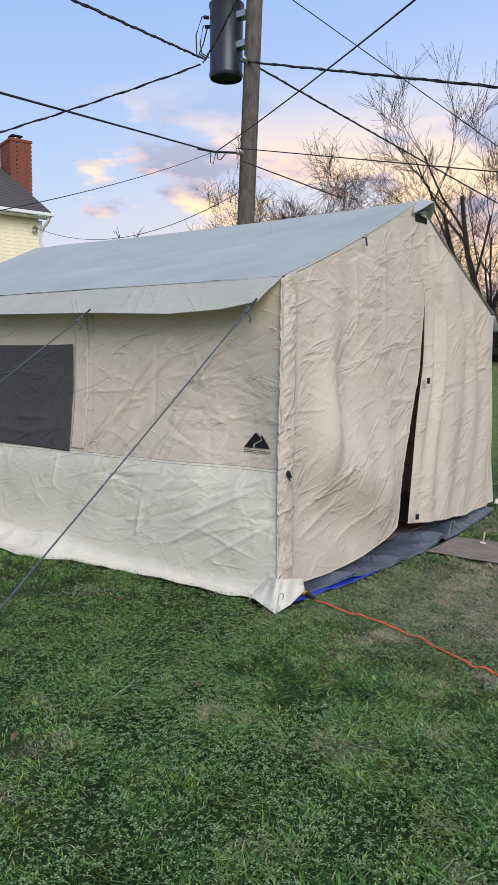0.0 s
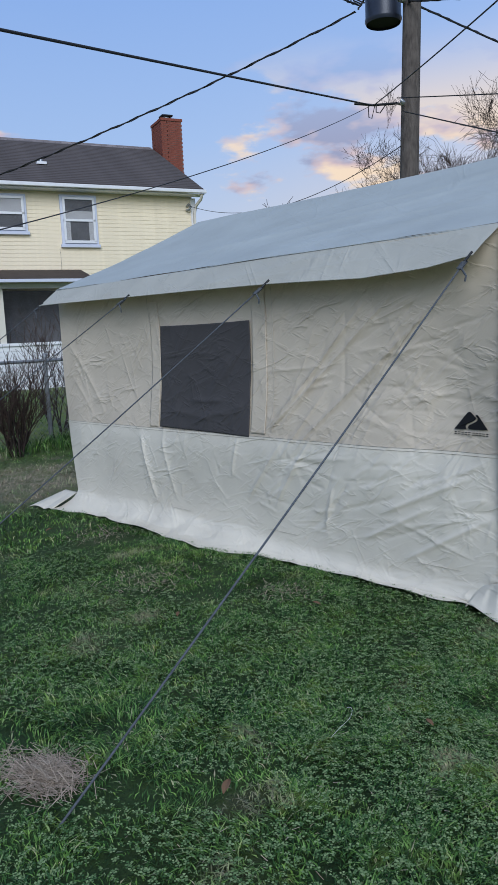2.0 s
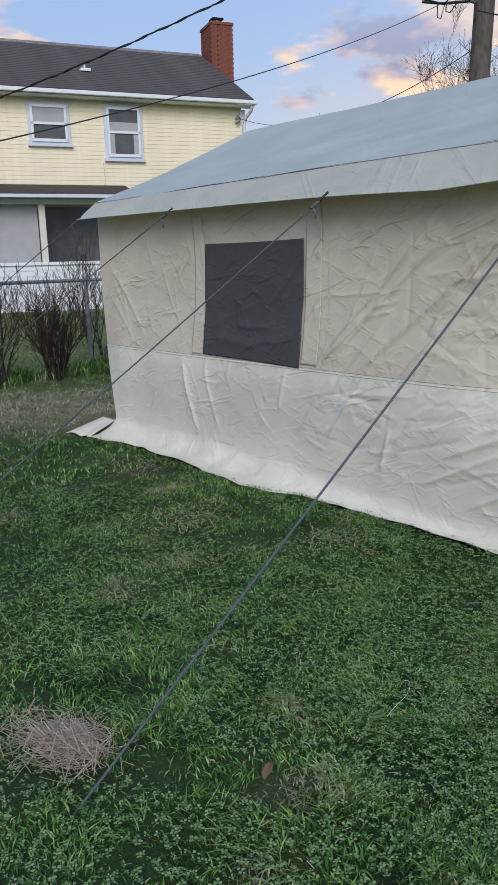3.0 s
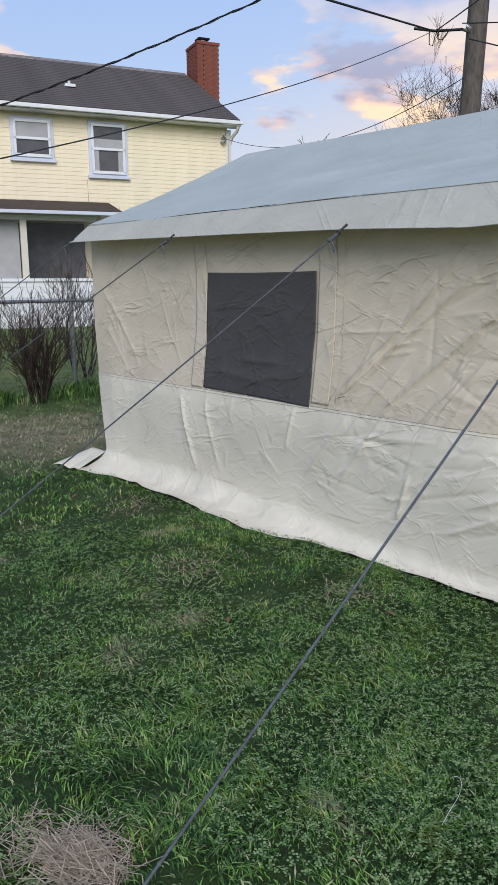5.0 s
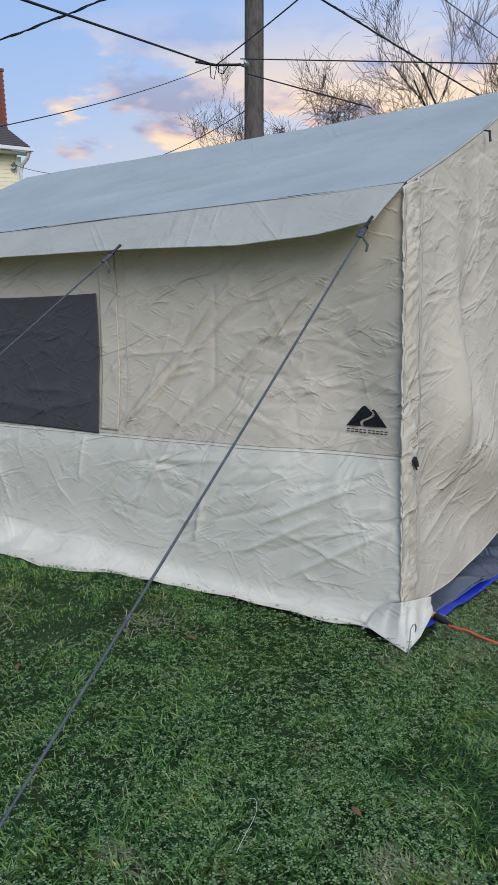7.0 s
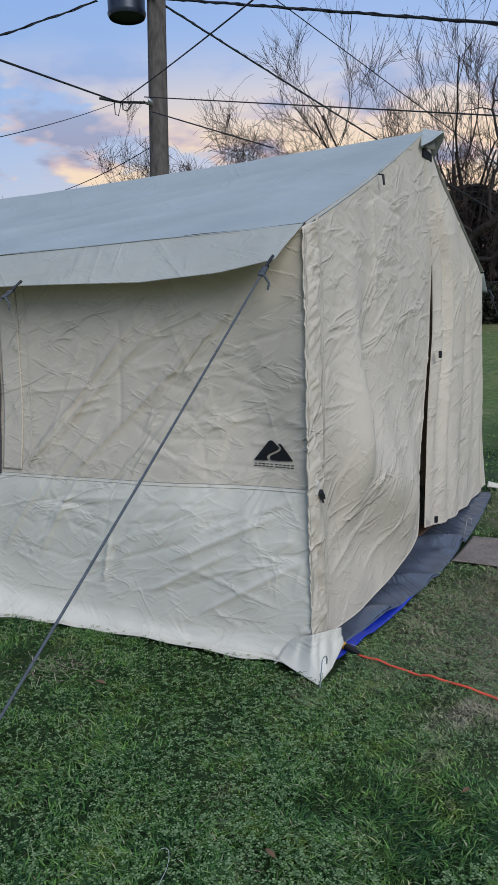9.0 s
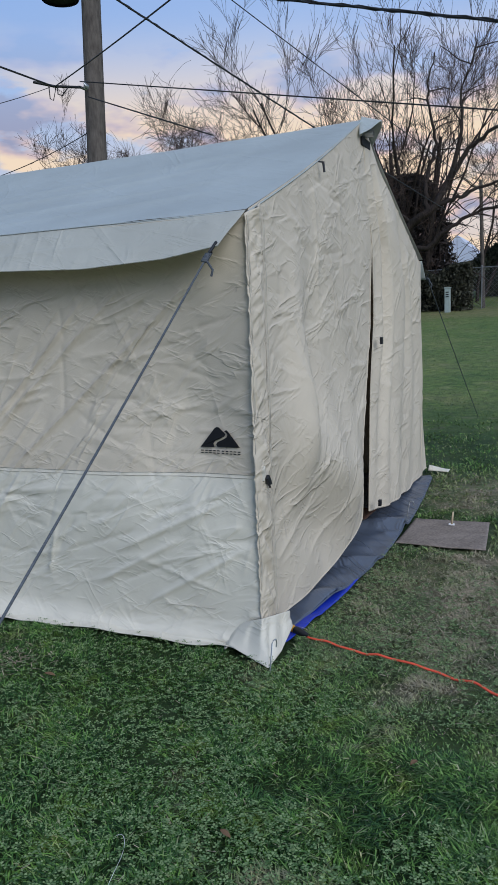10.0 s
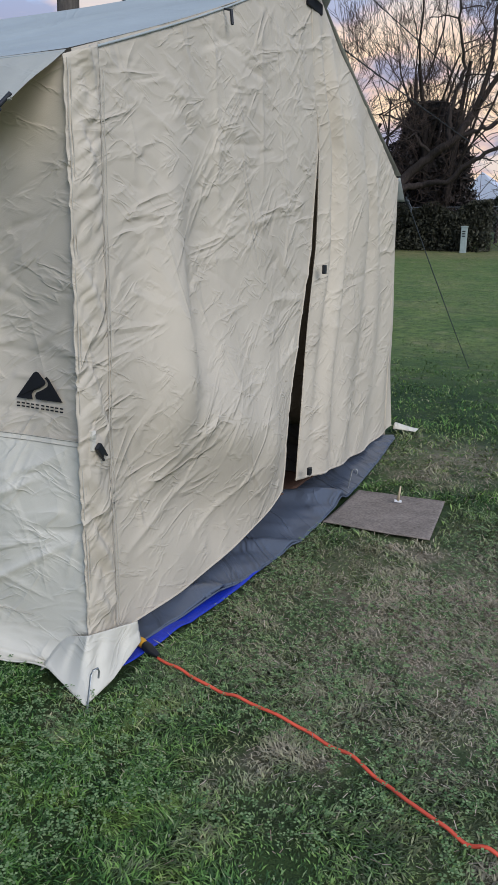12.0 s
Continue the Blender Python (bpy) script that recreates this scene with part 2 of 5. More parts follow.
def shingle_material():
    m, nt, b = base_material("asphalt_shingle", 0.95, 0.15)
    co = nt.nodes.new("ShaderNodeTexCoord")
    br = nt.nodes.new("ShaderNodeTexBrick")
    link(nt, co.outputs["UV"], br.inputs["Vector"])
    for k, val in (("Scale", 1.0), ("Mortar Size", 0.008), ("Brick Width", 0.30), ("Row Height", 0.14)):
        br.inputs[k].default_value = val
    br.inputs["Color1"].default_value = (0.165, 0.142, 0.140, 1)
    br.inputs["Color2"].default_value = (0.34, 0.295, 0.29, 1)
    br.inputs["Mortar"].default_value = (0.06, 0.052, 0.052, 1)
    f = noise_fac(nt, coords(nt), 1.5, 5.0)
    c = mixc(nt, mathn(nt, "MULTIPLY", f, 0.5), br.outputs["Color"], (0.235, 0.205, 0.20))
    link(nt, c, b.inputs["Base Color"])
    bump(nt, b, br.outputs["Fac"], -0.6, 0.01)
    return m


def glass_material(name, tint=(0.02, 0.022, 0.025)):
    m, nt, b = base_material(name, 0.06, 0.6)
    b.inputs["Base Color"].default_value = (*tint, 1)
    f = noise_fac(nt, coords(nt), 1.3, 2.0)
    bump(nt, b, f, 0.15, 0.02)
    tr = nt.nodes.new("ShaderNodeBsdfTransparent")
    mx = nt.nodes.new("ShaderNodeMixShader")
    mx.inputs[0].default_value = 0.18
    out = nt.nodes["Material Output"]
    link(nt, tr.outputs[0], mx.inputs[1])
    link(nt, b.outputs[0], mx.inputs[2])
    link(nt, mx.outputs[0], out.inputs[0])
    return m


M_WALL = canvas("canvas_beige", (0.595, 0.520, 0.416), 0.35, 0.014)
M_BAND = canvas("coated_canvas_white", (0.700, 0.652, 0.556), 0.2, 0.011, 0.62, 0.32)
M_ROOF = canvas("canvas_roof", (0.44, 0.475, 0.475), 0.25, 0.006, 0.75, 0.3, 0.08)
# roof cloth again, its colour warmed for the light the hanging flap catches
M_EAVE_WARM = canvas("canvas_eave_warm_lit", (0.47, 0.465, 0.42), 0.25, 0.010, 0.75, 0.3, 0.10)
M_SEAM = plain("seam_thread", (0.50, 0.46, 0.39), 0.9, 0.1)
M_WINDOW = canvas("dark_window_flap", (0.070, 0.066, 0.068), 0.2, 0.014, 0.75, 0.25)
M_BLACK = plain("black_print", (0.012, 0.012, 0.014), 0.7, 0.2)
M_NYLON = plain("black_nylon", (0.015, 0.016, 0.02), 0.45, 0.4)
M_ROPE = plain("blue_grey_rope", (0.095, 0.105, 0.122), 0.8, 0.2, 0, 0.45, 160.0, 0.002)
M_SHEET = canvas("grey_groundsheet", (0.098, 0.116, 0.158), 0.1, 0.024, 0.36, 0.5)
M_TARP = plain("blue_tarp", (0.015, 0.035, 0.42), 0.4, 0.5, 0, 0.2, 60.0, 0.002)
M_RUG = plain("brown_rug", (0.135, 0.080, 0.060), 0.95, 0.1, 0, 0.25, 90.0, 0.003)
M_MAT = plain("woven_mat", (0.245, 0.208, 0.185), 0.95, 0.1, 0, 0.45, 90.0, 0.005)
M_STEEL = plain("galvanised_steel", (0.42, 0.43, 0.44), 0.4, 0.5, 0.8, 0.15, 40.0)
M_CORD = plain("orange_cord", (0.75, 0.105, 0.055), 0.5, 0.4, 0, 0.12, 40.0)
M_PLUG = plain("yellow_plug", (0.72, 0.36, 0.03), 0.5, 0.4)
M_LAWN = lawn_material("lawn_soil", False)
M_GRASS = lawn_material("grass_blades", True)
M_SHORT = leafy("short_far_grass", (0.075, 0.135, 0.036), (0.23, 0.285, 0.095))
M_CLOVER = leafy("clover_leaf", (0.050, 0.115, 0.034), (0.27, 0.36, 0.16))
M_STRAW = leafy("dry_grass", (0.22, 0.165, 0.12), (0.54, 0.45, 0.35))
M_LEAF = plain("dead_leaf", (0.17, 0.105, 0.062), 0.8, 0.2)
M_POLE = bark("weathered_pole", (0.065, 0.055, 0.050), (0.165, 0.142, 0.124))
M_TANK = plain("transformer_paint", (0.026, 0.032, 0.050), 0.4, 0.5, 0.2, 0.2, 6.0)
M_WIRE = plain("black_wire", (0.02, 0.02, 0.022), 0.6, 0.3)
M_BARK = bark("tree_bark", (0.022, 0.018, 0.016), (0.062, 0.048, 0.043))
M_TWIG = plain("twigs", (0.075, 0.054, 0.046), 0.9, 0.1)
M_VINE = leafy("vine_leaves", (0.008, 0.008, 0.008), (0.062, 0.050, 0.046))
M_HEDGE = leafy("hedge_leaves", (0.012, 0.014, 0.010), (0.085, 0.082, 0.055))
M_FIR = leafy("cypress_leaves", (0.014, 0.022, 0.015), (0.105, 0.110, 0.070))
M_SIDING = plain("yellow_siding", (0.86, 0.745, 0.54), 0.55, 0.35, 0, 0.07, 9.0)
M_WHITE = plain("white_paint", (0.76, 0.76, 0.78), 0.5, 0.4, 0, 0.06, 8.0)
M_TRIM = plain("pale_blue_trim", (0.60, 0.63, 0.74), 0.5, 0.4, 0, 0.06, 8.0)
M_SHINGLE = shingle_material()
M_BRICKM = plain("chimney_brick", (0.22, 0.070, 0.048), 0.9, 0.2, 0, 0.4, 14.0)
M_MORTAR = plain("mortar", (0.20, 0.13, 0.11), 0.95, 0.1)
M_GLASS = glass_material("window_glass")
M_CURTAIN = plain("white_curtain", (0.62, 0.62, 0.64), 0.9, 0.1, 0, 0.12, 6.0)
# lace curtain, unlit room and pane reflection put into one grey
M_GLOOM = plain("curtain_room_gloom", (0.16, 0.16, 0.17), 0.9, 0.1, 0, 0.3, 5.0)
# darkness of unlit rooms, put in as a near-black colour
M_DARK = plain("painted_room_dark", (0.02, 0.02, 0.022), 0.9, 0.1)
M_LINK = plain("chain_link", (0.24, 0.25, 0.26), 0.5, 0.4, 0.6, 0.2, 30.0)
M_BOX = plain("grey_green_box", (0.33, 0.38, 0.36), 0.6, 0.3, 0, 0.12, 6.0)
M_SHED = plain("cream_shed_paint", (0.66, 0.62, 0.54), 0.7, 0.3, 0, 0.08, 5.0)
M_BROWN = plain("brown_roofing", (0.075, 0.058, 0.050), 0.9, 0.2, 0, 0.25, 8.0)
M_BLUE = plain("faded_blue_paint", (0.25, 0.36, 0.46), 0.6, 0.3)
M_NAVY = plain("navy_plastic", (0.03, 0.035, 0.075), 0.35, 0.5)


# ---- mesh helpers ----
def hash01(ix, iy, seed):
    h = np.sin(ix * 127.1 + iy * 311.7 + seed * 74.7) * 43758.5453
    return h - np.floor(h)


def vnoise(x, y, seed=0.0):
    """Smooth value noise, -1 to 1."""
    ix, iy = np.floor(x), np.floor(y)
    fx, fy = x - ix, y - iy
    fx, fy = fx * fx * (3 - 2 * fx), fy * fy * (3 - 2 * fy)
    a, b = hash01(ix, iy, seed), hash01(ix + 1, iy, seed)
    c, d = hash01(ix, iy + 1, seed), hash01(ix + 1, iy + 1, seed)
    return 2 * ((a * (1 - fx) + b * fx) * (1 - fy) + (c * (1 - fx) + d * fx) * fy) - 1


def fbm(x, y, seed=0.0, octaves=4):
    out, amp = 0.0, 1.0
    for k in range(octaves):
        out = out + amp * vnoise(x * 2**k, y * 2**k, seed + k)
        amp *= 0.5
    return out


def crease(p, q, a, b, amp, width):
    """A fold's ridge along the line a to b, over the plane coordinates p and q; it fades at both ends."""
    ax, ay, bx, by = *a, *b
    length = math.hypot(bx - ax, by - ay)
    tx, ty = (bx - ax) / length, (by - ay) / length
    s = ((p - ax) * tx + (q - ay) * ty) / length
    d = (p - ax) * -ty + (q - ay) * tx
    fade = np.clip(s * 5, 0, 1) * np.clip((1 - s) * 5, 0, 1)
    return amp * fade * np.exp(-np.abs(d / width))


def creases(p, q, rng, count, box, size, amp, width, slope):
    out = np.zeros_like(p)
    for _ in range(count):
        x, z = rng.uniform(box[0], box[1]), rng.uniform(box[2], box[3])
        ang, ln = rng.normal(slope, 0.45), rng.uniform(*size)
        k = rng.choice((-1, 1)) * rng.uniform(0.4, 1.0)
        out += crease(p, q, (x, z), (x + ln * math.cos(ang), z + ln * math.sin(ang)), amp * k, width * rng.uniform(0.6, 1.5))
    return out


def put(ob, parent):
    if parent is not None:
        ob.parent = parent
    return ob


def mesh_part(name, verts, faces, material, parent=None, label="", smooth=True):
    me = bpy.data.meshes.new(name)
    me.from_pydata([tuple(map(float, v)) for v in verts], [], faces)
    me.materials.append(material)
    if smooth:
        me.polygons.foreach_set("use_smooth", [True] * len(me.polygons))
    me.update()
    ob = put(new(name, me), parent)
    if label:
        tagged(ob, label)
    return ob


def part(name, bm, material, parent=None, label="", smooth=False):
    me = bpy.data.meshes.new(name)
    bm.to_mesh(me)
    bm.free()
    me.materials.append(material)
    if smooth:
        me.polygons.foreach_set("use_smooth", [True] * len(me.polygons))
    ob = put(new(name, me), parent)
    if label:
        tagged(ob, label)
    return ob


def thing(name, label, category, group="", kind=""):
    return tagged(new(name), label, category, group, kind)


def cloth(name, shape, nu, nv, material, parent=None, label="", thick=0.004):
    """A sheet of cloth: shape(u, v) gives x, y, z over the unit square."""
    u, v = np.meshgrid(np.linspace(0, 1, nu + 1), np.linspace(0, 1, nv + 1))
    x, y, z = (np.broadcast_to(c, u.shape) for c in shape(u, v))
    pts = np.stack([x, y, z], -1).reshape(-1, 3).astype(np.float32)
    i = (np.arange(nv)[:, None] * (nu + 1) + np.arange(nu)[None]).ravel()
    quads = np.stack([i, i + 1, i + nu + 2, i + nu + 1], 1).astype(np.int32)
    ob = fast_mesh(name, pts, quads, material, parent, True)
    if label:
        tagged(ob, label)
    if thick:
        mod = ob.modifiers.new("thickness", "SOLIDIFY")
        mod.thickness, mod.offset = thick, 0.0
    return ob


def fast_mesh(name, pts, polys, material, parent=None, smooth=False):
    """A mesh from numpy arrays; all polygons have the same number of corners."""
    me = bpy.data.meshes.new(name)
    n, k = polys.shape
    me.vertices.add(len(pts))
    me.vertices.foreach_set("co", np.ascontiguousarray(pts, np.float32).ravel())
    me.loops.add(n * k)
    me.loops.foreach_set("vertex_index", np.ascontiguousarray(polys, np.int32).ravel())
    me.polygons.add(n)
    me.polygons.foreach_set("loop_start", np.arange(0, n * k, k, dtype=np.int32))
    me.materials.append(material)
    if smooth:
        me.polygons.foreach_set("use_smooth", np.ones(n, bool))
    me.update(calc_edges=True)
    me.validate()
    return put(new(name, me), parent)


def box_bm(x0, x1, y0, y1, z0, z1, bevel=0.0):
    bm = bmesh.new()
    bmesh.ops.create_cube(bm, size=1.0, matrix=Matrix.Translation(((x0 + x1) / 2, (y0 + y1) / 2, (z0 + z1) / 2)) @ Matrix.Diagonal((x1 - x0, y1 - y0, z1 - z0, 1)))
    if bevel:
        bmesh.ops.bevel(bm, geom=bm.edges[:], offset=bevel, segments=2, affect="EDGES", profile=0.7)
    return bm


def tube_arrays(points, radii, sides=6):
    """Vertices and quads of a tube along points."""
    p = np.asarray(points, float)
    n = len(p)
    r = np.broadcast_to(np.asarray(radii, float), (n,))
    d = np.gradient(p, axis=0)
    d /= np.linalg.norm(d, axis=1, keepdims=True) + 1e-9
    ref = np.where(np.abs(d[:, 2:3]) > 0.9, [[1.0, 0, 0]], [[0, 0, 1.0]])
    a = np.cross(d, ref)
    a /= np.linalg.norm(a, axis=1, keepdims=True) + 1e-9
    b = np.cross(d, a)
    t = np.linspace(0, 2 * np.pi, sides, endpoint=False)
    v = p[:, None] + r[:, None, None] * (np.cos(t)[None, :, None] * a[:, None] + np.sin(t)[None, :, None] * b[:, None])
    i, j = np.meshgrid(np.arange(n - 1), np.arange(sides), indexing="ij")
    k = (j + 1) % sides
    f = np.stack([i * sides + j, i * sides + k, (i + 1) * sides + k, (i + 1) * sides + j], -1).reshape(-1, 4)
    return v.reshape(-1, 3), f


def tubes(name, lines, material, parent=None, sides=6, label=""):
    """Several tubes, each (points, radii), as one mesh."""
    vs, fs, at = [], [], 0
    for pts, rad in lines:
        v, f = tube_arrays(pts, rad, sides)
        vs.append(v)
        fs.append(f + at)
        at += len(v)
    ob = fast_mesh(name, np.concatenate(vs), np.concatenate(fs), material, parent, True)
    if label:
        tagged(ob, label)
    return ob


def bend(a, b, sag=0.0, n=16):
    k = np.linspace(0, 1, n)[:, None]
    return np.asarray(a) + k * (np.asarray(b, float) - a) - np.array([0, 0, 1.0]) * sag * 4 * k * (1 - k)


def ground_z(x, y):
    """The lawn is level round the tent and rises gently with distance."""
    d = np.hypot(x, y)
    s = np.clip(d - 7.0, 0, 26.0)
    return 0.055 * s * np.clip(s / 3.0, 0, 1) + 0.13 * np.clip(d - 31.0, 0, 6.0)


# ---- ground: one sheet to the horizon ----
def build_ground():
    t = np.linspace(-1, 1, 181)
    line = np.sinh(t * 5.2) / np.sinh(5.2) * 420.0
    x, y = np.meshgrid(line, line)
    z = ground_z(x, y) + 0.008 * fbm(x * 2.1, y * 2.1, 3.0, 3) * (np.hypot(x, y) < 40) - 0.006
    pts = np.stack([x, y, z], -1).reshape(-1, 3)
    n = len(line)
    i = (np.arange(n - 1)[:, None] * n + np.arange(n - 1)[None]).ravel()
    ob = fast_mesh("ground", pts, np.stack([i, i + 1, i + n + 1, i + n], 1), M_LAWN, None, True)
    tagged(ob, "lawn soil with thin green and brown grass", "lawn", kind="structure")


build_ground()

# ---- tent ----
LEN, WID, EAVE, RIDGE, MID = 3.66, 3.25, 1.655, 2.305, 1.60


def gable(y):
    return np.where(y <= MID, EAVE + (RIDGE - EAVE) * y / MID, RIDGE - (RIDGE - EAVE) * (y - MID) / (WID - MID))


def corner_in(z):
    """The near corner bows a little outwards half way up."""
    return -0.010 * np.exp(-(((z - 0.75) / 0.42) ** 2))


def left_in(z):
    """The far end of the long wall draws in towards the ground."""
    return 0.11 * np.clip(1.0 - z, 0, 1) ** 1.2


def side_offset(x, z):
    """How far the long wall stands out from its plane, towards the lawn."""
    rng = np.random.default_rng(17)
    pin = np.clip(-x / 0.25, 0, 1) * np.clip((x + LEN) / 0.25, 0, 1)
    top = np.clip((EAVE - z) / 0.3, 0, 1)
    out = (0.034 * np.exp(-(((z - 0.58) / 0.30) ** 2)) - 0.022 * top * np.clip((z - 0.6) / 0.4, 0, 1)) * pin
    out -= corner_in(z) * np.exp(np.minimum(x, 0) / 0.6) + 0.062 * np.exp(-(((x + 0.27) / 0.24) ** 2) - ((z - 0.85) / 0.38) ** 2)
    out += 0.012 * fbm(x * 1.3 - z * 1.0, z * 1.0, 5.0, 2) * pin
    # long taut folds from the window's foot up to the eave
    for a, b, amp, width in (((-1.42, 0.70), (-0.66, 1.44), 0.013, 0.009), ((-1.40, 0.70), (-0.48, 1.47), 0.011, 0.008), ((-1.20, 0.62), (-0.20, 1.46), 0.013, 0.009),
                             ((-1.36, 0.72), (-1.10, 1.00), 0.012, 0.010), ((-1.30, 0.74), (-0.98, 1.06), 0.010, 0.009), ((-1.30, 0.55), (-0.95, 0.98), 0.008, 0.009),
                             ((-1.58, 0.30), (-1.22, 0.72), 0.010, 0.011), ((-1.36, 0.28), (-1.02, 0.74), 0.010, 0.011), ((-1.70, 0.42), (-1.62, 0.68), 0.007, 0.010),
                             ((-3.60, 1.30), (-3.05, 0.72), 0.005, 0.016), ((-3.58, 1.05), (-3.20, 0.70), 0.004, 0.014), ((-2.60, 0.66), (-2.50, 0.16), 0.012, 0.018),
                             ((-2.36, 0.64), (-2.28, 0.20), 0.006, 0.014), ((-1.44, 1.05), (-0.98, 1.08), 0.004, 0.008), ((-1.10, 0.96), (-0.92, 1.00), 0.005, 0.007), ((-0.62, 0.36), (-0.10, 0.60), 0.010, 0.012),
                             ((-0.75, 0.20), (-0.30, 0.44), 0.009, 0.011), ((-0.50, 0.14), (-0.02, 0.42), 0.010, 0.011), ((-0.44, 0.50), (-0.04, 0.66), 0.007, 0.010), ((-0.98, 0.22), (-0.90, 0.46), 0.009, 0.010)):
        out += crease(x, z, a, b, amp * 1.5, width) * np.clip(pin * 3, 0, 1)
    out += creases(x, z, rng, 26, (-1.35, -0.10, 0.75, 1.45), (0.12, 0.38), 0.0055, 0.010, 0.65)
    out += creases(x, z, rng, 44, (-0.80, -0.03, 0.74, 1.35), (0.10, 0.36), 0.0065, 0.010, 0.20)
    out += creases(x, z, rng, 64, (-1.55, -0.05, 0.13, 0.66), (0.12, 0.42), 0.0070, 0.010, 0.45)
    out += creases(x, z, rng, 12, (-2.70, -1.60, 0.20, 0.64), (0.10, 0.30), 0.0050, 0.011, 1.35)
    out += creases(x, z, rng, 6, (-3.5, -2.6, 0.20, 1.40), (0.10, 0.30), 0.0030, 0.012, 0.10)
    return out


SOD_X = [-3.72, -3.58, -3.35, -3.10, -2.60, -2.16, -1.80, -1.37, -1.00, -0.60, -0.25, -0.10, 0.04]
SOD_Y = [0.25, 0.27, 0.20, 0.15, 0.17, 0.20, 0.21, 0.095, 0.08, 0.075, 0.07, 0.055, 0.03]


def build_tent():
    tent = thing("tent", "large beige canvas wall tent with a pale roof, pitched on grass", "tent")

    def upper(u, v):
        z = 0.70 + (EAVE - 0.70) * v + 0.03 * (u - 1) * (1 - v)
        x = -LEN + (LEN + 0.016) * u + left_in(z) * (1 - u) ** 5
        return x, -side_offset(x, z), z

    def lower(u, v):
        """The white band, whose foot swings out in a soft curve and lies on the grass."""
        z0 = 0.70 + 0.03 * (u - 1)
        k = np.clip(1 - v / 0.44, 0, 1)
        foot = np.interp(u, [0, 0.5, 0.75, 1], [0.15, 0.14, 0.11, 0.11]) + 0.025 * vnoise(u * 9.0, u * 0, 12.0)
        z = np.where(v > 0.44, foot + (z0 - foot) * (v - 0.44) / 0.56, (foot - 0.014) * (1 - k) ** 1.7 + 0.014)
        x = -LEN + (LEN + 0.016) * u + left_in(z) * (1 - u) ** 5
        edge = np.interp(x, SOD_X, SOD_Y) + 0.012 * fbm(x * 2.6, x * 0, 9.0, 3)
        pleat = vnoise(x * 7.0 + 1.2 * vnoise(x * 2, v * 3, 6.0), v * 1.2, 4.0)
        y = -side_offset(x, np.maximum(z, 0.05)) * (1 - 0.5 * k) - edge * k**1.75 * 0.96 - 0.004
        y = y - 0.018 * pleat * np.sin(np.pi * np.clip(k * 0.85, 0, 1)) - 0.006 * np.exp(-(((v - 0.20) / 0.05) ** 2)) * (1 + vnoise(x * 3, v * 0, 8.0))
        return x, y, z + 0.014 * np.abs(fbm(x * 3.4, k * 2.0, 2.0, 3)) * k + 0.006 * pleat * k * (1 - k)

    cloth("side_wall", upper, 500, 130, M_WALL, tent, "beige canvas long wall with diagonal folds", 0)
    cloth("lower_band", lower, 480, 120, M_BAND, tent, "whiter coated band with a skirt that lies on the grass", 0)
    u = np.linspace(0, 1, 240)
    tubes("skirt_hem", [(np.stack(lower(u, u * 0 + 0.006), -1), 0.0035)], M_BAND, tent, 5)

    # window flap, with its welt
    def flap(u, v):
        x = -2.380 + 0.855 * u + 0.010 * vnoise(v * 5, v * 0, 1.0) * (u - 0.5)
        z = 0.682 + 0.660 * v + 0.012 * (1 - u) * (1 - v) - 0.006 * np.sin(u * 3.1) * (v - 0.3)
        f = 0.010 * crease(u, v, (0.55, 0.30), (0.95, 0.80), 1, 0.03) + 0.012 * crease(u, v, (0.35, 0.28), (0.75, 0.30), 1, 0.025)
        f += 0.010 * crease(u, v, (0.45, 0.10), (0.95, 0.26), 1, 0.03) + 0.010 * crease(u, v, (0.08, 0.18), (0.62, 0.12), 1, 0.04) + 0.009 * crease(u, v, (0.60, 0.42), (0.80, 0.70), 1, 0.02)
        return x, -side_offset(x, z) * 0.9 - 0.011 - f, z

    cloth("window_flap", flap, 90, 70, M_WINDOW, tent, "dark grey zipped window cover", 0.003)

    def strip(name, x0, x1, z0, z1, out, material, nu=20, nv=20):
        cloth(name, lambda u, v: (x0 + (x1 - x0) * u, -side_offset(x0 + (x1 - x0) * u, z0 + (z1 - z0) * v) - out, z0 + (z1 - z0) * v), nu, nv, material, tent, "", 0.003)

    strip("window_border", -1.515, -1.40, 0.705, 1.52, 0.004, M_WALL, 14, 80)
    strip("window_border", -2.50, -2.40, 0.69, 1.50, 0.004, M_WALL, 14, 80)
    for zz, out in ((0.0, 0.002), (-0.014, 0.002)):
        x = np.linspace(-LEN, 0, 160)
        z = 0.702 + 0.03 * x / LEN + zz
        tubes("seam", [(np.stack([x, -side_offset(x, z) - out - 0.004, z], -1), 0.0012)], M_SEAM, tent, 5)
    for x0 in (-1.405, -1.345, -2.505):
        z = np.linspace(0.72, 1.55, 70)
        x = np.full_like(z, x0)
        tubes("seam", [(np.stack([x, -side_offset(x, z) - 0.006, z], -1), 0.0016)], M_SEAM, tent, 4)
    for x0 in (-1.42, -0.40, -2.35):
        x = np.linspace(x0, x0 + 0.22, 20)
        z = np.full_like(x, 0.155)
        tubes("seam", [(np.stack([x, -side_offset(x, z) - 0.010, z], -1), 0.0013)], M_SEAM, tent, 4)

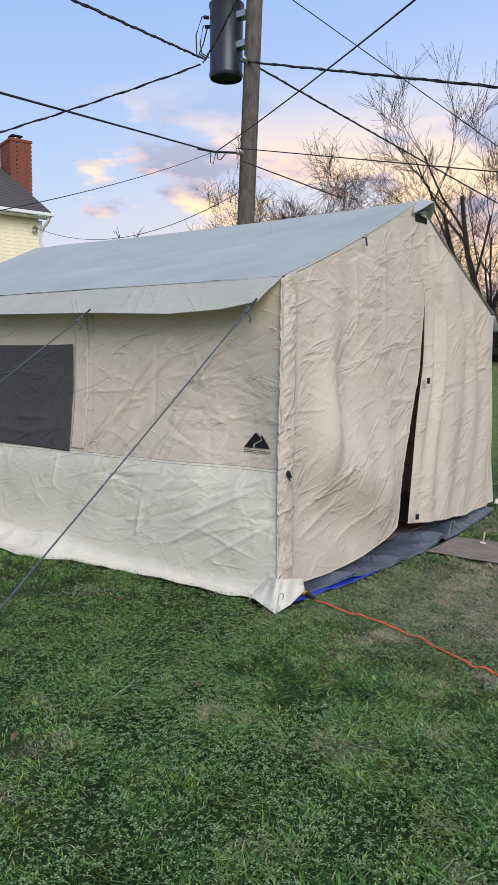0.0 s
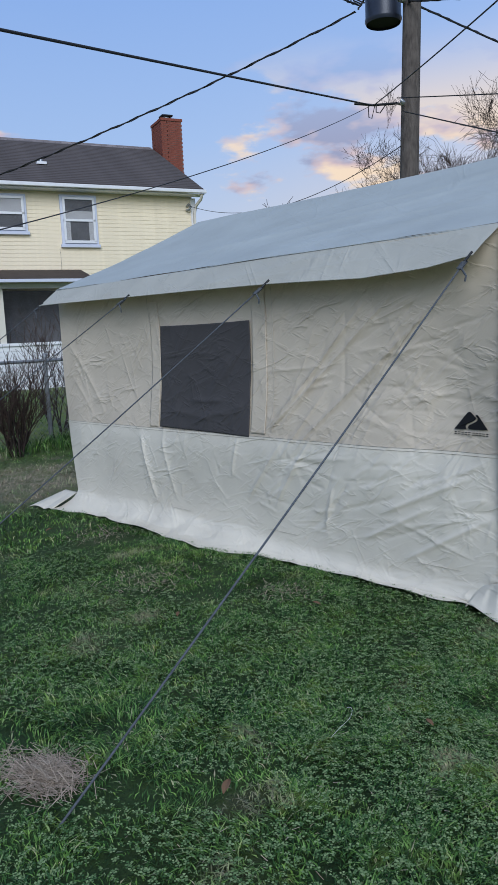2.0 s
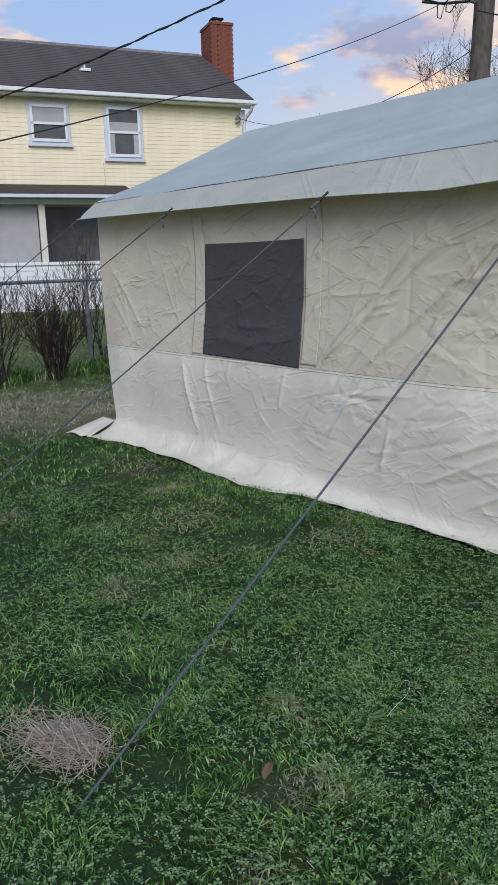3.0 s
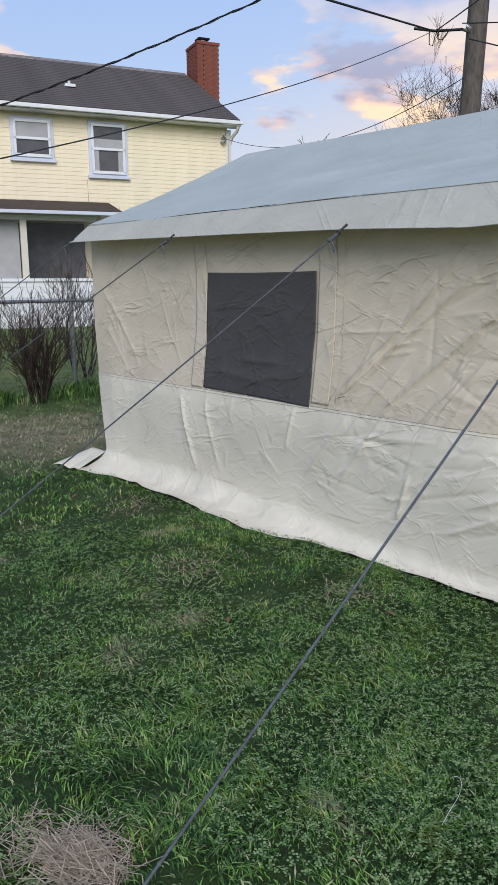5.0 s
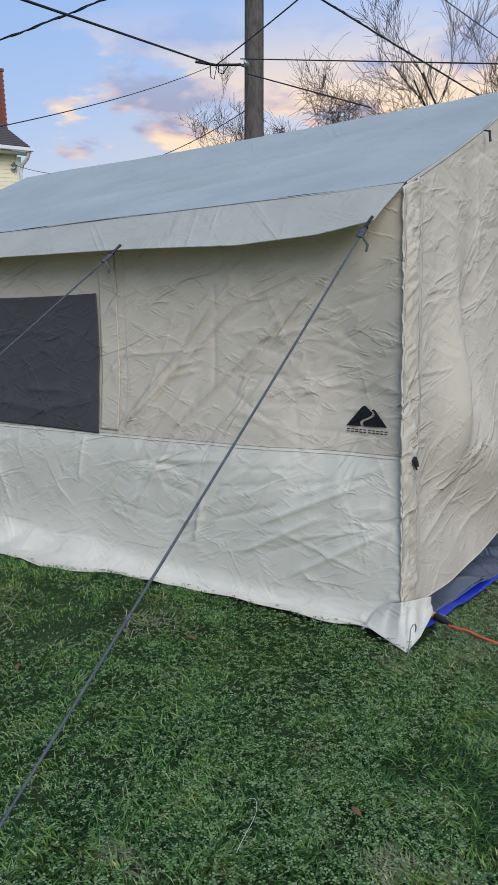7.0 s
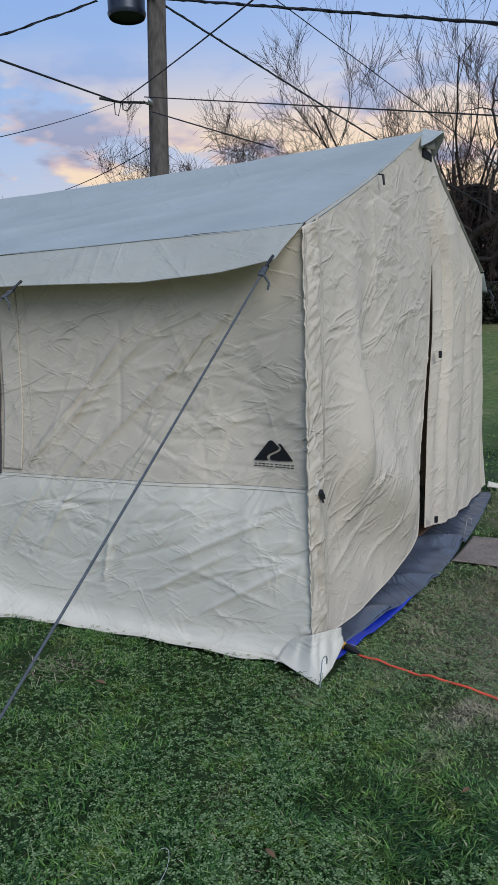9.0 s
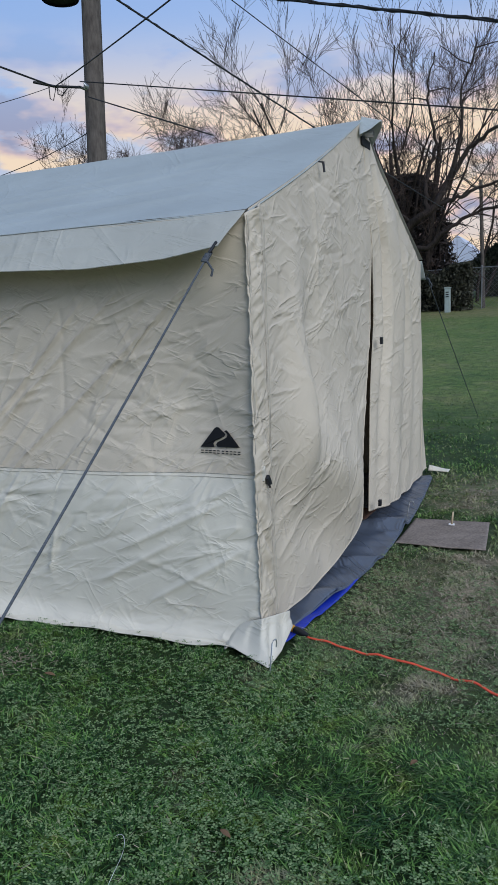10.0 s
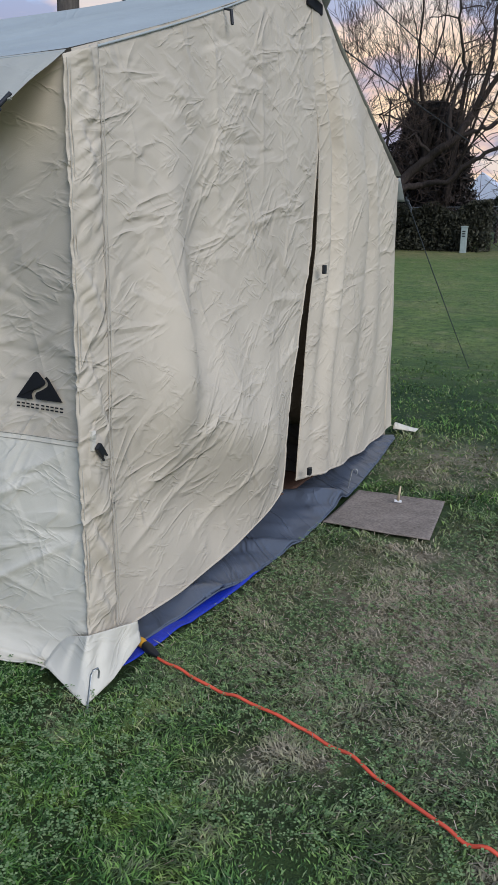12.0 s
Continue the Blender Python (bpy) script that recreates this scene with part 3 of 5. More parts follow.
    # roof: two slopes, the eave's flap, a seam over the wall
    def slope(sign):
        def shape(u, v):
            x = (-3.87 + 0.19 * v) + (3.885 - 0.19 * v) * u
            far = MID if sign < 0 else WID - MID
            y = MID + sign * far * v
            sag = 0.035 * np.sin(np.pi * v) * (0.6 + 0.4 * np.sin(np.pi * u)) + 0.014 * np.sin(np.pi * u) * (1 - v)
            z = RIDGE - (RIDGE - EAVE - 0.012) * v - sag + 0.006 * fbm(x * 1.2 + v * 2.5, v * 2.0, 6.0, 3) * np.clip((1 - u) * 8, 0, 1)
            for p, q, amp, wide in (((0.25, 0.75), (0.94, 0.30), 0.014, 0.03), ((0.45, 0.80), (0.95, 0.55), 0.012, 0.02), ((0.55, 0.92), (0.97, 0.70), 0.010, 0.02), ((0.35, 0.55), (0.90, 0.18), 0.009, 0.02), ((0.08, 0.90), (0.50, 0.50), 0.008, 0.03)):
                z = z + crease(u, v, p, q, amp, wide)
            return x, y, z
        return shape

    cloth("roof_slope", slope(-1), 200, 90, M_ROOF, tent, "pale blue-grey canvas roof", 0)
    cloth("roof_slope", slope(1), 80, 40, M_ROOF, tent, "", 0)

    def eave_flap(u, v):
        top, low = -3.68 + 3.695 * u, -3.67 + 3.64 * u
        x = top + (low - top) * v
        zlow = np.interp(x, [-3.83, -3.2, -1.95, -1.2, -0.6, -0.25, -0.03], [1.553, 1.545, 1.527, 1.513, 1.490, 1.503, 1.533])
        y = -0.155 * v + 0.010 * v * fbm(x * 3.0, v * 1.5, 7.0, 3)
        z = EAVE + 0.010 + (zlow - EAVE - 0.010) * v
        return x, y, z + 0.012 * crease(u, v, (0.50, 0.95), (0.78, 0.15), 1, 0.03) + 0.010 * crease(u, v, (0.58, 0.9), (0.85, 0.45), 1, 0.02) + 0.008 * crease(u, v, (0.62, 0.95), (0.72, 0.25), 1, 0.015)

    cloth("eave_flap", eave_flap, 240, 24, M_EAVE_WARM, tent, "flap of the roof hanging past the wall", 0)
    u = np.linspace(0, 1, 120)
    tubes("eave_hem", [(np.stack(eave_flap(u, u * 0 + 0.99), -1), 0.003)], M_EAVE_WARM, tent, 6)
    cloth("eave_flap", lambda u, v: (-3.86 + 3.87 * u, WID + 0.15 * v, EAVE - 0.13 * v), 40, 6, M_ROOF, tent)
    x = np.linspace(-3.68, 0.012, 120)
    tubes("seam", [(np.stack([x, 0 * x - 0.004, 0 * x + EAVE + 0.009 + 0.006 * vnoise(x * 3, x * 0, 6.0)], -1), 0.0022)], M_ROOF, tent, 5)
    y = np.linspace(0.0, MID, 60)
    tubes("roof_edge_seam", [(np.stack([0 * y + 0.016, y, gable(y) - 0.021 * np.sin(np.pi * y / MID) - 0.001], -1), 0.0035)], M_ROOF, tent, 6)

    # end wall: sleeve at the corner, two halves that meet at the door's slit
    SV, SL, SR = [0.0, 0.1, 0.3, 0.5, 0.75, 1.0], [1.36, 1.41, 1.565, 1.715, 1.75, 1.68], [1.585, 1.615, 1.685, 1.745, 1.745, 1.62]

    def left_half(u, v):
        y = 0.02 + (np.interp(v, SV, SL) - 0.02) * u
        low = 0.065 - 0.02 * u + 0.13 * np.clip((u - 0.45) / 0.55, 0, 1) ** 1.8
        z = low + (gable(y) - 0.018 * np.sin(np.pi * y / MID) + 0.009 * np.clip(1 - y / MID, 0, 1) - low) * v
        y = y + corner_in(z) * (1 - u) ** 4
        belly = np.sin(np.pi * np.clip(u, 0, 1)) ** 0.8
        x = 0.014 + 0.020 * u * np.exp(-((v / 0.20) ** 2)) + belly * (0.052 * np.exp(-(((z - 0.98 + 0.30 * y) / 0.26) ** 2)) + 0.030 * np.exp(-(((z - 0.40) / 0.30) ** 2)))
        fade = np.clip((1 - v) * 4, 0, 1) * np.clip(u * 6, 0, 1)
        # a swelling beside the sleeve with a hollow behind it, a sagging pouch above the hem
        x = x + 0.062 * np.exp(-(((y - 0.28 - 0.14 * z) / 0.10) ** 2)) * np.exp(-(((z - 0.95) / 0.42) ** 2))
        x = x - 0.040 * np.exp(-(((y - 0.55 - 0.10 * z) / 0.16) ** 2)) * np.exp(-(((z - 1.05) / 0.40) ** 2))
        x = x + 0.062 * np.exp(-(((z - 0.90 + 0.42 * y) / 0.17) ** 2)) * np.exp(-(((y - 0.72) / 0.45) ** 2))
        x = x - 0.034 * np.exp(-(((z - 0.56 + 0.42 * y) / 0.14) ** 2)) * np.exp(-(((y - 0.62) / 0.40) ** 2))
        x = x + 0.024 * np.exp(-(((y - 0.95 - 0.15 * np.sin(3 * z)) / 0.10) ** 2)) * np.exp(-(((z - 0.40) / 0.22) ** 2))
        x = x + 0.010 * vnoise(y * 4.2, z * 1.1, 3.0) * fade + 0.009 * fbm(y * 1.8, z * 1.5, 12.0, 2) * fade
        rng = np.random.default_rng(5)
        for a, b, amp in (((0.16, 0.42), (0.70, 0.70), 0.010), ((0.16, 0.30), (0.62, 0.50), 0.010), ((0.55, 0.20), (1.05, 0.42), 0.010), ((0.30, 1.28), (0.52, 0.74), 0.008),
                          ((1.15, 1.36), (1.60, 1.40), 0.009), ((1.18, 1.02), (1.62, 1.00), 0.008), ((1.20, 0.72), (1.60, 0.80), 0.008), ((0.74, 1.95), (0.80, 1.30), 0.008), ((1.10, 2.05), (1.14, 1.40), 0.008), ((0.40, 1.70), (0.78, 1.58), 0.006)):
            x = x + crease(y, z, a, b, amp, 0.020)
        x = x + creases(y, z, rng, 90, (0.12, 1.5, 1.10, 2.1), (0.12, 0.40), 0.0054, 0.010, -0.10)
        x = x + creases(y, z, rng, 40, (1.15, 1.6, 0.25, 1.35), (0.08, 0.24), 0.0060, 0.009, 0.35)
        x = x + creases(y, z, rng, 22, (0.18, 0.6, 0.20, 1.30), (0.10, 0.28), 0.0040, 0.010, 0.5)
        return x, y, z

    def right_half(u, v):
        a = np.interp(v, SV, SR)
        b = np.interp(v, [0, 0.4, 0.78, 1.0], [3.46, 3.38, 3.25, 3.20])
        y = a + (b - a) * u
        t = MID + (WID - MID) * u
        low = 0.16 - 0.12 * np.clip(u / 0.6, 0, 1)
        top = gable(t) - 0.02
        z = low + (top - low) * v
        y = np.where(v > 0.7, y + (t - y) * ((v - 0.7) / 0.3), y)
        x = 0.006 + 0.075 * (1 - u) ** 1.2 * np.clip(u * 5 + 0.25, 0, 1) * np.clip(1 - v, 0, 1) ** 0.6 - 0.02 * np.sin(np.pi * v) * u
        wave = np.sin(2 * np.pi * (4.6 * u ** 0.72 + 0.30 * vnoise(v * 1.8, u * 0, 2.0) + 0.50 * vnoise(u * 4.0, v * 1.1, 27.0)))
        x = x + 0.036 * wave * np.clip(0.25 + v * 1.2, 0, 1) * np.clip((1 - v) * 6, 0, 1) * (1 - 0.65 * u) * np.clip(u * 8, 0.15, 1)
        x = x + 0.010 * fbm(y * 2.4, z * 1.4, 15.0, 2)
        rng = np.random.default_rng(8)
        x = x + creases(y, z, rng, 60, (1.7, 3.3, 0.10, 1.9), (0.10, 0.34), 0.0065, 0.012, 0.2)
        return x, y, z

    cloth("end_wall", left_half, 190, 260, M_WALL, tent, "billowing canvas end panel with a loose hem", 0)
    cloth("door_flap", right_half, 150, 200, M_WALL, tent, "hanging canvas door flap, slightly open", 0)
    k = np.linspace(0, 1, 160)
    for half, side_u in ((left_half, 0.998), (right_half, 0.003)):
        tubes("hem", [(np.stack(half(k * 0 + side_u, k * 0.97), -1), 0.004)], M_WALL, tent, 6)
        tubes("hem", [(np.stack(half(k, k * 0 + 0.003), -1), 0.004)], M_WALL, tent, 6)

    def sleeve(u, v):
        y = -0.014 + 0.128 * u
        z = 0.07 + (gable(y) - 0.068) * v
        ruffle = 0.013 * vnoise(z * 17 + u * 3.0, u * 1.8, 21.0) * np.sin(np.pi * u) ** 0.5 + 0.007 * np.abs(vnoise(z * 34 - u * 3.0, u * 2.5, 3.0))
        return 0.014 + ruffle + 0.010 * np.sin(np.pi * u) + 0.008 * u, y + corner_in(z) + 0.006 * vnoise(z * 3, u * 0, 31.0), z

    cloth("corner_sleeve", sleeve, 24, 260, M_WALL, tent, "ruffled canvas sleeve along the corner")
    for k, yy in enumerate((0.004, 0.112)):
        z = np.linspace(0.10, EAVE - 0.01, 120)
        pts = np.stack([0.022 + 0.010 * k + 0.002 * vnoise(z * 20, z * 0, 2.0), yy + corner_in(z) + 0.006 * vnoise(z * 3, z * 0, 31.0), z], -1)
        tubes("seam", [(pts, 0.0013)], M_SEAM, tent, 5)
        tubes("seam", [(pts + (0.001, -0.012 if k == 0 else 0.010, 0), 0.0012)], M_SEAM, tent, 5)

    # little hood over the ridge pole's end
    def hood(u, v):
        w = (u - 0.5) * 2
        y = MID + w * (0.05 + 0.085 * v) + 0.01 * v
        z = RIDGE + 0.010 - 0.030 * v - np.abs(w) ** 1.2 * (0.040 + 0.045 * v) - 0.006 * vnoise(u * 6, v * 3, 2.0)
        return 0.010 + 0.105 * v * (1 - 0.80 * np.abs(w) ** 1.8), y, z

    cloth("ridge_hood", hood, 36, 20, M_ROOF, tent, "small canvas hood over the ridge pole", 0.005)
    tubes("ridge_pole", [(bend((-3.8, MID, RIDGE - 0.055), (0.075, MID, RIDGE - 0.075)), 0.019)], M_STEEL, tent, 12)
    # black block stands in for the shaded opening under the hood
    bm = box_bm(0.012, 0.026, MID - 0.05, MID + 0.12, 2.170, 2.212, 0.004)
    part("hood_dark_block", bm, M_BLACK, tent)

    # flap at the corner's foot, pinned by a wire peg
    def foot(u, v):
        """A pointed apron: its upper edge follows the corner, its lower edge comes to a tip at the peg."""
        ku, kl = [0.0, 0.50, 1.0], [0.0, 0.14, 0.20, 0.58, 0.80, 1.0]
        top = [np.interp(u, ku, c) for c in ((-0.11, 0.030, 0.066), (0.012, -0.034, 0.160), (0.090, 0.150, 0.112))]
        low = [np.interp(u, kl, c) for c in ((-0.145, -0.125, -0.105, 0.092, 0.094, 0.078), (-0.020, -0.062, -0.062, -0.140, -0.010, 0.158), (0.014, 0.014, 0.034, 0.006, 0.018, 0.050))]
        x, y, z = (a * v + b * (1 - v) for a, b in zip(top, low))
        fold = 0.007 * np.sin(9.0 * np.pi * u) * np.sin(np.pi * v) ** 0.7 * np.clip(u * 4 - 0.5, 0, 1) + 0.010 * np.exp(-(((u - 0.56) / 0.05) ** 2)) * np.sin(np.pi * v)
        fold = fold + 0.005 * vnoise(u * 9, v * 4, 6.0) * np.sin(np.pi * v)
        sag = 0.020 * np.sin(np.pi * v) * (1 - np.abs(u - 0.55))
        return x + fold * 0.7 - sag * 0.5, y - fold * 0.7 + sag * 0.6, z + fold * 0.3

    cloth("corner_foot", foot, 70, 30, M_BAND, tent, "white canvas corner pulled down to a peg")

    def foot_left(u, v):
        return -LEN - 0.02 + 0.30 * (u - 0.45) * (1 - 0.4 * v), -0.30 * (1 - v) - 0.01 + 0.05 * u * (1 - v), 0.012 + 0.09 * v + 0.018 * np.abs(np.sin(5 * u)) * (1 - v)

    cloth("corner_foot", foot_left, 20, 14, M_BAND, tent)
    cloth("corner_foot", lambda u, v: (0.02 + 0.16 * u, 3.42 + 0.10 * v - 0.02 * u, 0.03 + 0.035 * np.sin(3 * v) * (1 - u)), 12, 8, M_BAND, tent)

    # hidden sides close the tent
    cloth("side_wall", lambda u, v: (-LEN + LEN * u, WID - 0.01 + 0.05 * (1 - v), 0.01 + (EAVE - 0.01) * v), 40, 20, M_WALL, tent)
    cloth("end_wall", lambda u, v: (-LEN + 0.012 + left_in(0.01 + 1.645 * v), WID * u, 0.01 + (gable(WID * u) - 0.04) * v), 60, 30, M_WALL, tent)

    # printed mountain badge: two peaks with a winding river, and a line of plain bars
    def badge(px, pz):
        return (px, float(-side_offset(np.array([px]), np.array([pz]))[0]) - 0.009, pz)

    def peak(pts):
        return mesh_part("badge_peak", [badge(*p) for p in pts], [tuple(range(len(pts)))], M_BLACK, tent, smooth=False)

    X, Z = -0.140, 0.800
    peak([(X + a, Z + 0.87 * b) for a, b in ((-0.088, 0), (-0.025, 0.085), (-0.015, 0.090), (-0.005, 0.088), (0.014, 0.070), (0.020, 0.0655), (0.0235, 0.058), (0.0185, 0.0495),
                                            (0.0, 0.0395), (-0.022, 0.0295), (-0.031, 0.0175), (-0.027, 0.004), (-0.0235, 0))])
    peak([(X + a, Z + 0.87 * b) for a, b in ((0.0185, 0.0725), (0.0285, 0.0785), (0.037, 0.0715), (0.088, 0.004), (-0.012, 0.002), (-0.0185, 0.0135), (-0.0125, 0.0235),
                                            (0.0125, 0.036), (0.0295, 0.047), (0.0335, 0.058), (0.027, 0.0665))])
    for k in range(10):
        x0 = X - 0.086 + 0.0178 * k + (0.004 if k > 4 else 0)
        peak([(x0, Z - 0.024), (x0 + 0.0125, Z - 0.024), (x0 + 0.0125, Z - 0.020), (x0, Z - 0.020)])
        peak([(x0, Z - 0.015), (x0 + 0.0125, Z - 0.015), (x0 + 0.0125, Z - 0.011), (x0, Z - 0.011)])

    # clips: one at the corner, one under the gable, two on the door
    def clip(x, y, z, h, w, material=M_NYLON):
        part("clip", box_bm(x, x + 0.016, y - w, y + w, z - h, z + h, 0.004), material, tent, "black plastic clip")

    part("webbing_loop", box_bm(0.020, 0.044, 0.004, 0.020, 0.680, 0.735, 0.002), M_BAND, tent)
    bm = box_bm(-0.010, 0.010, -0.014, 0.014, -0.024, 0.024, 0.005)
    for off in (-0.011, 0.011):
        bmesh.ops.create_cube(bm, size=1.0, matrix=Matrix.Translation((0.0, off, -0.032)) @ Matrix.Diagonal((0.010, 0.006, 0.020, 1)))
    bm.transform(pose(0.052, 0.026, 0.680, 38, 0, 0) @ Matrix.Diagonal((0.6, 0.8, 0.8, 1)))
    part("clip", bm, M_NYLON, tent, "black side-release buckle")
    tubes("strap", [(bend((0.020, 0.815, 1.962), (0.040, 0.820, 1.958)), 0.0035), (bend((0.042, 0.820, 1.960), (0.046, 0.822, 1.915)), 0.0055)], M_NYLON, tent, 6)
    clip(0.062, 1.735, 1.13, 0.020, 0.012)
    clip(0.078, 1.585, 0.215, 0.018, 0.014)
    return tent


build_tent()


# ---- ropes, pegs, floor sheets, cord ----
def guy_rope(top, foot, extra=True):
    rope = thing("guy_rope", "taut blue-grey guy rope from the tent's eave to the lawn", "rope", "guy ropes")
    line = bend(top, foot, 0.01, 40)
    tubes("cord", [(line, 0.0036)], M_ROPE, rope, 8)
    d = np.array(foot, float) - top
    d /= np.linalg.norm(d)
    t = np.linspace(0, 1, 60)[:, None]
    turn = np.concatenate([np.cos(t * 40), np.sin(t * 40), 0 * t], 1)
    tubes("knot", [(np.array(top) + d * (0.03 + 0.05 * t) + 0.009 * turn, 0.0045)], M_ROPE, rope, 6)
    tubes("tail", [(np.array(top) + d * 0.07 + np.array([[0, 0, 0], [0.015, -0.008, -0.01], [0.030, -0.006, -0.035], [0.022, -0.002, -0.055]]), 0.0042)], M_ROPE, rope, 6)
    tubes("toggle", [(bend(np.array(top) + (0.01, 0.015, 0.02), np.array(top) + d * 0.03), 0.0055)], M_NYLON, rope, 8)
    return rope


guy_rope((-0.050, -0.155, 1.527), (-0.085, -2.115, -0.01))
guy_rope((-1.22, -0.155, 1.515), (-2.30, -1.70, 0.0))
guy_rope((-2.50, -0.155, 1.530), (-5.00, -1.20, 0.0))
guy_rope((-3.66, -0.15, 1.550), (-6.40, -1.20, 0.0))
guy_rope((0.02, 3.38, 1.55), (0.02, 6.60, 0.03))


def wire_peg(x, y, z, turn, tall=0.10):
    peg = thing("wire_peg", "bent steel wire tent peg pushed into the ground", "tent peg", "wire pegs")
    pts = [(0, 0, -0.05), (0, 0, tall), (0.006, 0, tall + 0.010), (0.022, 0, tall + 0.012), (0.028, 0, tall), (0.028, 0, tall - 0.018)]
    tubes("wire", [(pts, 0.0028)], M_STEEL, peg, 8)
    peg.matrix_world = pose(x, y, z, 0, 10, turn)


wire_peg(0.100, -0.142, 0.0, 75, 0.10)
wire_peg(0.15, 2.00, 0.02, 20, 0.10)


def build_floor():
    ys = [0.0, 0.15, 0.46, 0.84, 1.20, 1.90, 2.50, 3.20, 3.30]

    def sheet(u, v):
        y = 0.03 + 3.22 * v
        out = np.interp(y, ys, [0.0, 0.035, 0.085, 0.15, 0.188, 0.184, 0.15, 0.09, 0.05])
        x = -3.6 + (3.6 + out) * (1 - (1 - u) ** 2.2)
        near = np.exp(-(((x - out * 0.5) / 0.30) ** 2))
        z = 0.022 + near * (0.016 * fbm(y * 5, x * 4, 4.0, 3) + 0.055 * np.exp(-(((y - 1.72 - 0.3 * x) / 0.07) ** 2)) + 0.030 * np.exp(-(((y - 1.05 - 0.5 * x) / 0.06) ** 2)) + 0.02 * np.exp(-(((y - 0.5 - x) / 0.08) ** 2)))
        z = np.where(u > 0.97, z * 0.6, z)
        return x, y, np.maximum(z, 0.012)

    ob = cloth("groundsheet", sheet, 110, 170, M_SHEET, None, "", 0.003)
    tagged(ob, "grey waterproof groundsheet poking out under the tent", "groundsheet")
    v = np.linspace(0.01, 0.99, 80)
    x, y, z = sheet(np.full_like(v, 0.985), v)
    tubes("hem", [(np.stack([x, y, z + 0.002], -1), 0.004)], M_SHEET, ob, 6)

    def tarp(u, v):
        y = 0.06 + 1.0 * v
        out = np.interp(y, [0.0, 0.10, 0.25, 0.46, 0.70, 0.84, 1.1], [0.06, 0.085, 0.10, 0.125, 0.15, 0.158, 0.15])
        return -0.4 + (0.4 + out) * u, y, 0.006 + 0.010 * np.abs(fbm(y * 6, u * 3, 5.0, 2)) * u

    ob = cloth("tarp", tarp, 40, 60, M_TARP, None, "", 0.002)
    tagged(ob, "shiny blue plastic tarp under the groundsheet", "tarp")

    def rug(u, v):
        x, y = -1.30 + 1.25 * u - 0.06 * (1 - v) * u, 0.93 + 1.12 * v
        return x, y, 0.050 + 0.008 * fbm(x * 3, y * 3, 6.0, 3) + 0.02 * np.exp(-(((y - 1.62) / 0.08) ** 2))

    ob = cloth("rug", rug, 60, 60, M_RUG, None, "", 0.006)
    tagged(ob, "brown rug on the tent floor inside the door", "rug")


build_floor()


def build_mat():
    mat = thing("door_mat", "worn brown woven mat lying on the lawn", "mat")

    def top(u, v):
        x = (0.197 + 0.483 * u) * (1 - v) + (0.205 + 0.437 * u) * v
        y = 1.485 + (0.515 + 0.02 * u) * v
        return x, y, 0.016 + 0.003 * fbm(x * 6, y * 6, 2.0, 2)

    cloth("weave", top, 30, 30, M_MAT, mat, "", 0.006)
    for v in (0.0, 1.0):
        pts = [tuple(float(c) for c in top(np.array(u), np.array(v))) for u in np.linspace(0, 1, 10)]
        tubes("hem", [(np.array(pts) + (0, 0, 0.001), 0.004)], M_MAT, mat, 6)


build_mat()


def build_peg():
    peg = thing("mallet_peg", "pale plastic tent peg standing on the mat", "tent peg")
    bm = bmesh.new()
    bmesh.ops.create_cone(bm, cap_ends=True, segments=10, radius1=0.007, radius2=0.004, depth=0.075, matrix=Matrix.Translation((0, 0, 0.045)))
    part("shaft", bm, plain("pale_plastic", (0.62, 0.50, 0.34), 0.5, 0.4), peg, "", True)
    part("head", box_bm(-0.018, 0.018, -0.006, 0.006, 0.0, 0.010, 0.003), M_WHITE, peg)
    peg.matrix_world = pose(0.44, 1.885, 0.028, 4, 6, 20)


build_peg()


def build_cord():
    cord = thing("extension_cord", "orange-red extension cord lying on the grass", "cable")
    xs = [0.105, 0.19, 0.30, 0.42, 0.533, 0.705, 0.861, 0.99, 1.102, 1.189, 1.382, 1.75, 2.3, 3.0]
    ys = [0.166, 0.125, 0.088, 0.058, 0.036, 0.008, -0.065, -0.149, -0.197, -0.209, -0.268, -0.42, -0.50, -0.35]
    t = np.linspace(0, len(xs) - 1, 150)
    x, y = np.interp(t, range(len(xs)), xs), np.interp(t, range(len(ys)), ys)
    k = np.ones(9) / 9
    sx, sy = (np.convolve(np.pad(c, 4, "edge"), k, "valid") for c in (x, y))
    z = 0.017 + 0.013 * vnoise(t * 2.1, t * 0, 4.0)
    sy = sy + 0.004 * vnoise(t * 1.7, t * 0, 9.0) * np.clip(t, 0, 1)
    tubes("flex", [(np.stack([sx, sy, z], -1), 0.0046)], M_CORD, cord, 8)
    tubes("plug", [([(0.045, 0.195, 0.025), (0.060, 0.188, 0.026), (0.082, 0.177, 0.026)], [0.014, 0.016, 0.013])], M_PLUG, cord, 10, "yellow plug")
    tubes("socket", [([(0.082, 0.177, 0.026), (0.100, 0.168, 0.025), (0.125, 0.156, 0.024), (0.150, 0.146, 0.022)], [0.015, 0.016, 0.013, 0.007])], M_NYLON, cord, 10, "black rubber socket")


build_cord()


# ---- house with porch ----
HO = Matrix.Translation((-12.65, 9.0, 0.0)) @ Matrix.Rotation(math.atan2(-0.956, -0.293), 4, "Z")
# local axes: x along the wall away from the chimney end, y into the house is negative, out of it positive


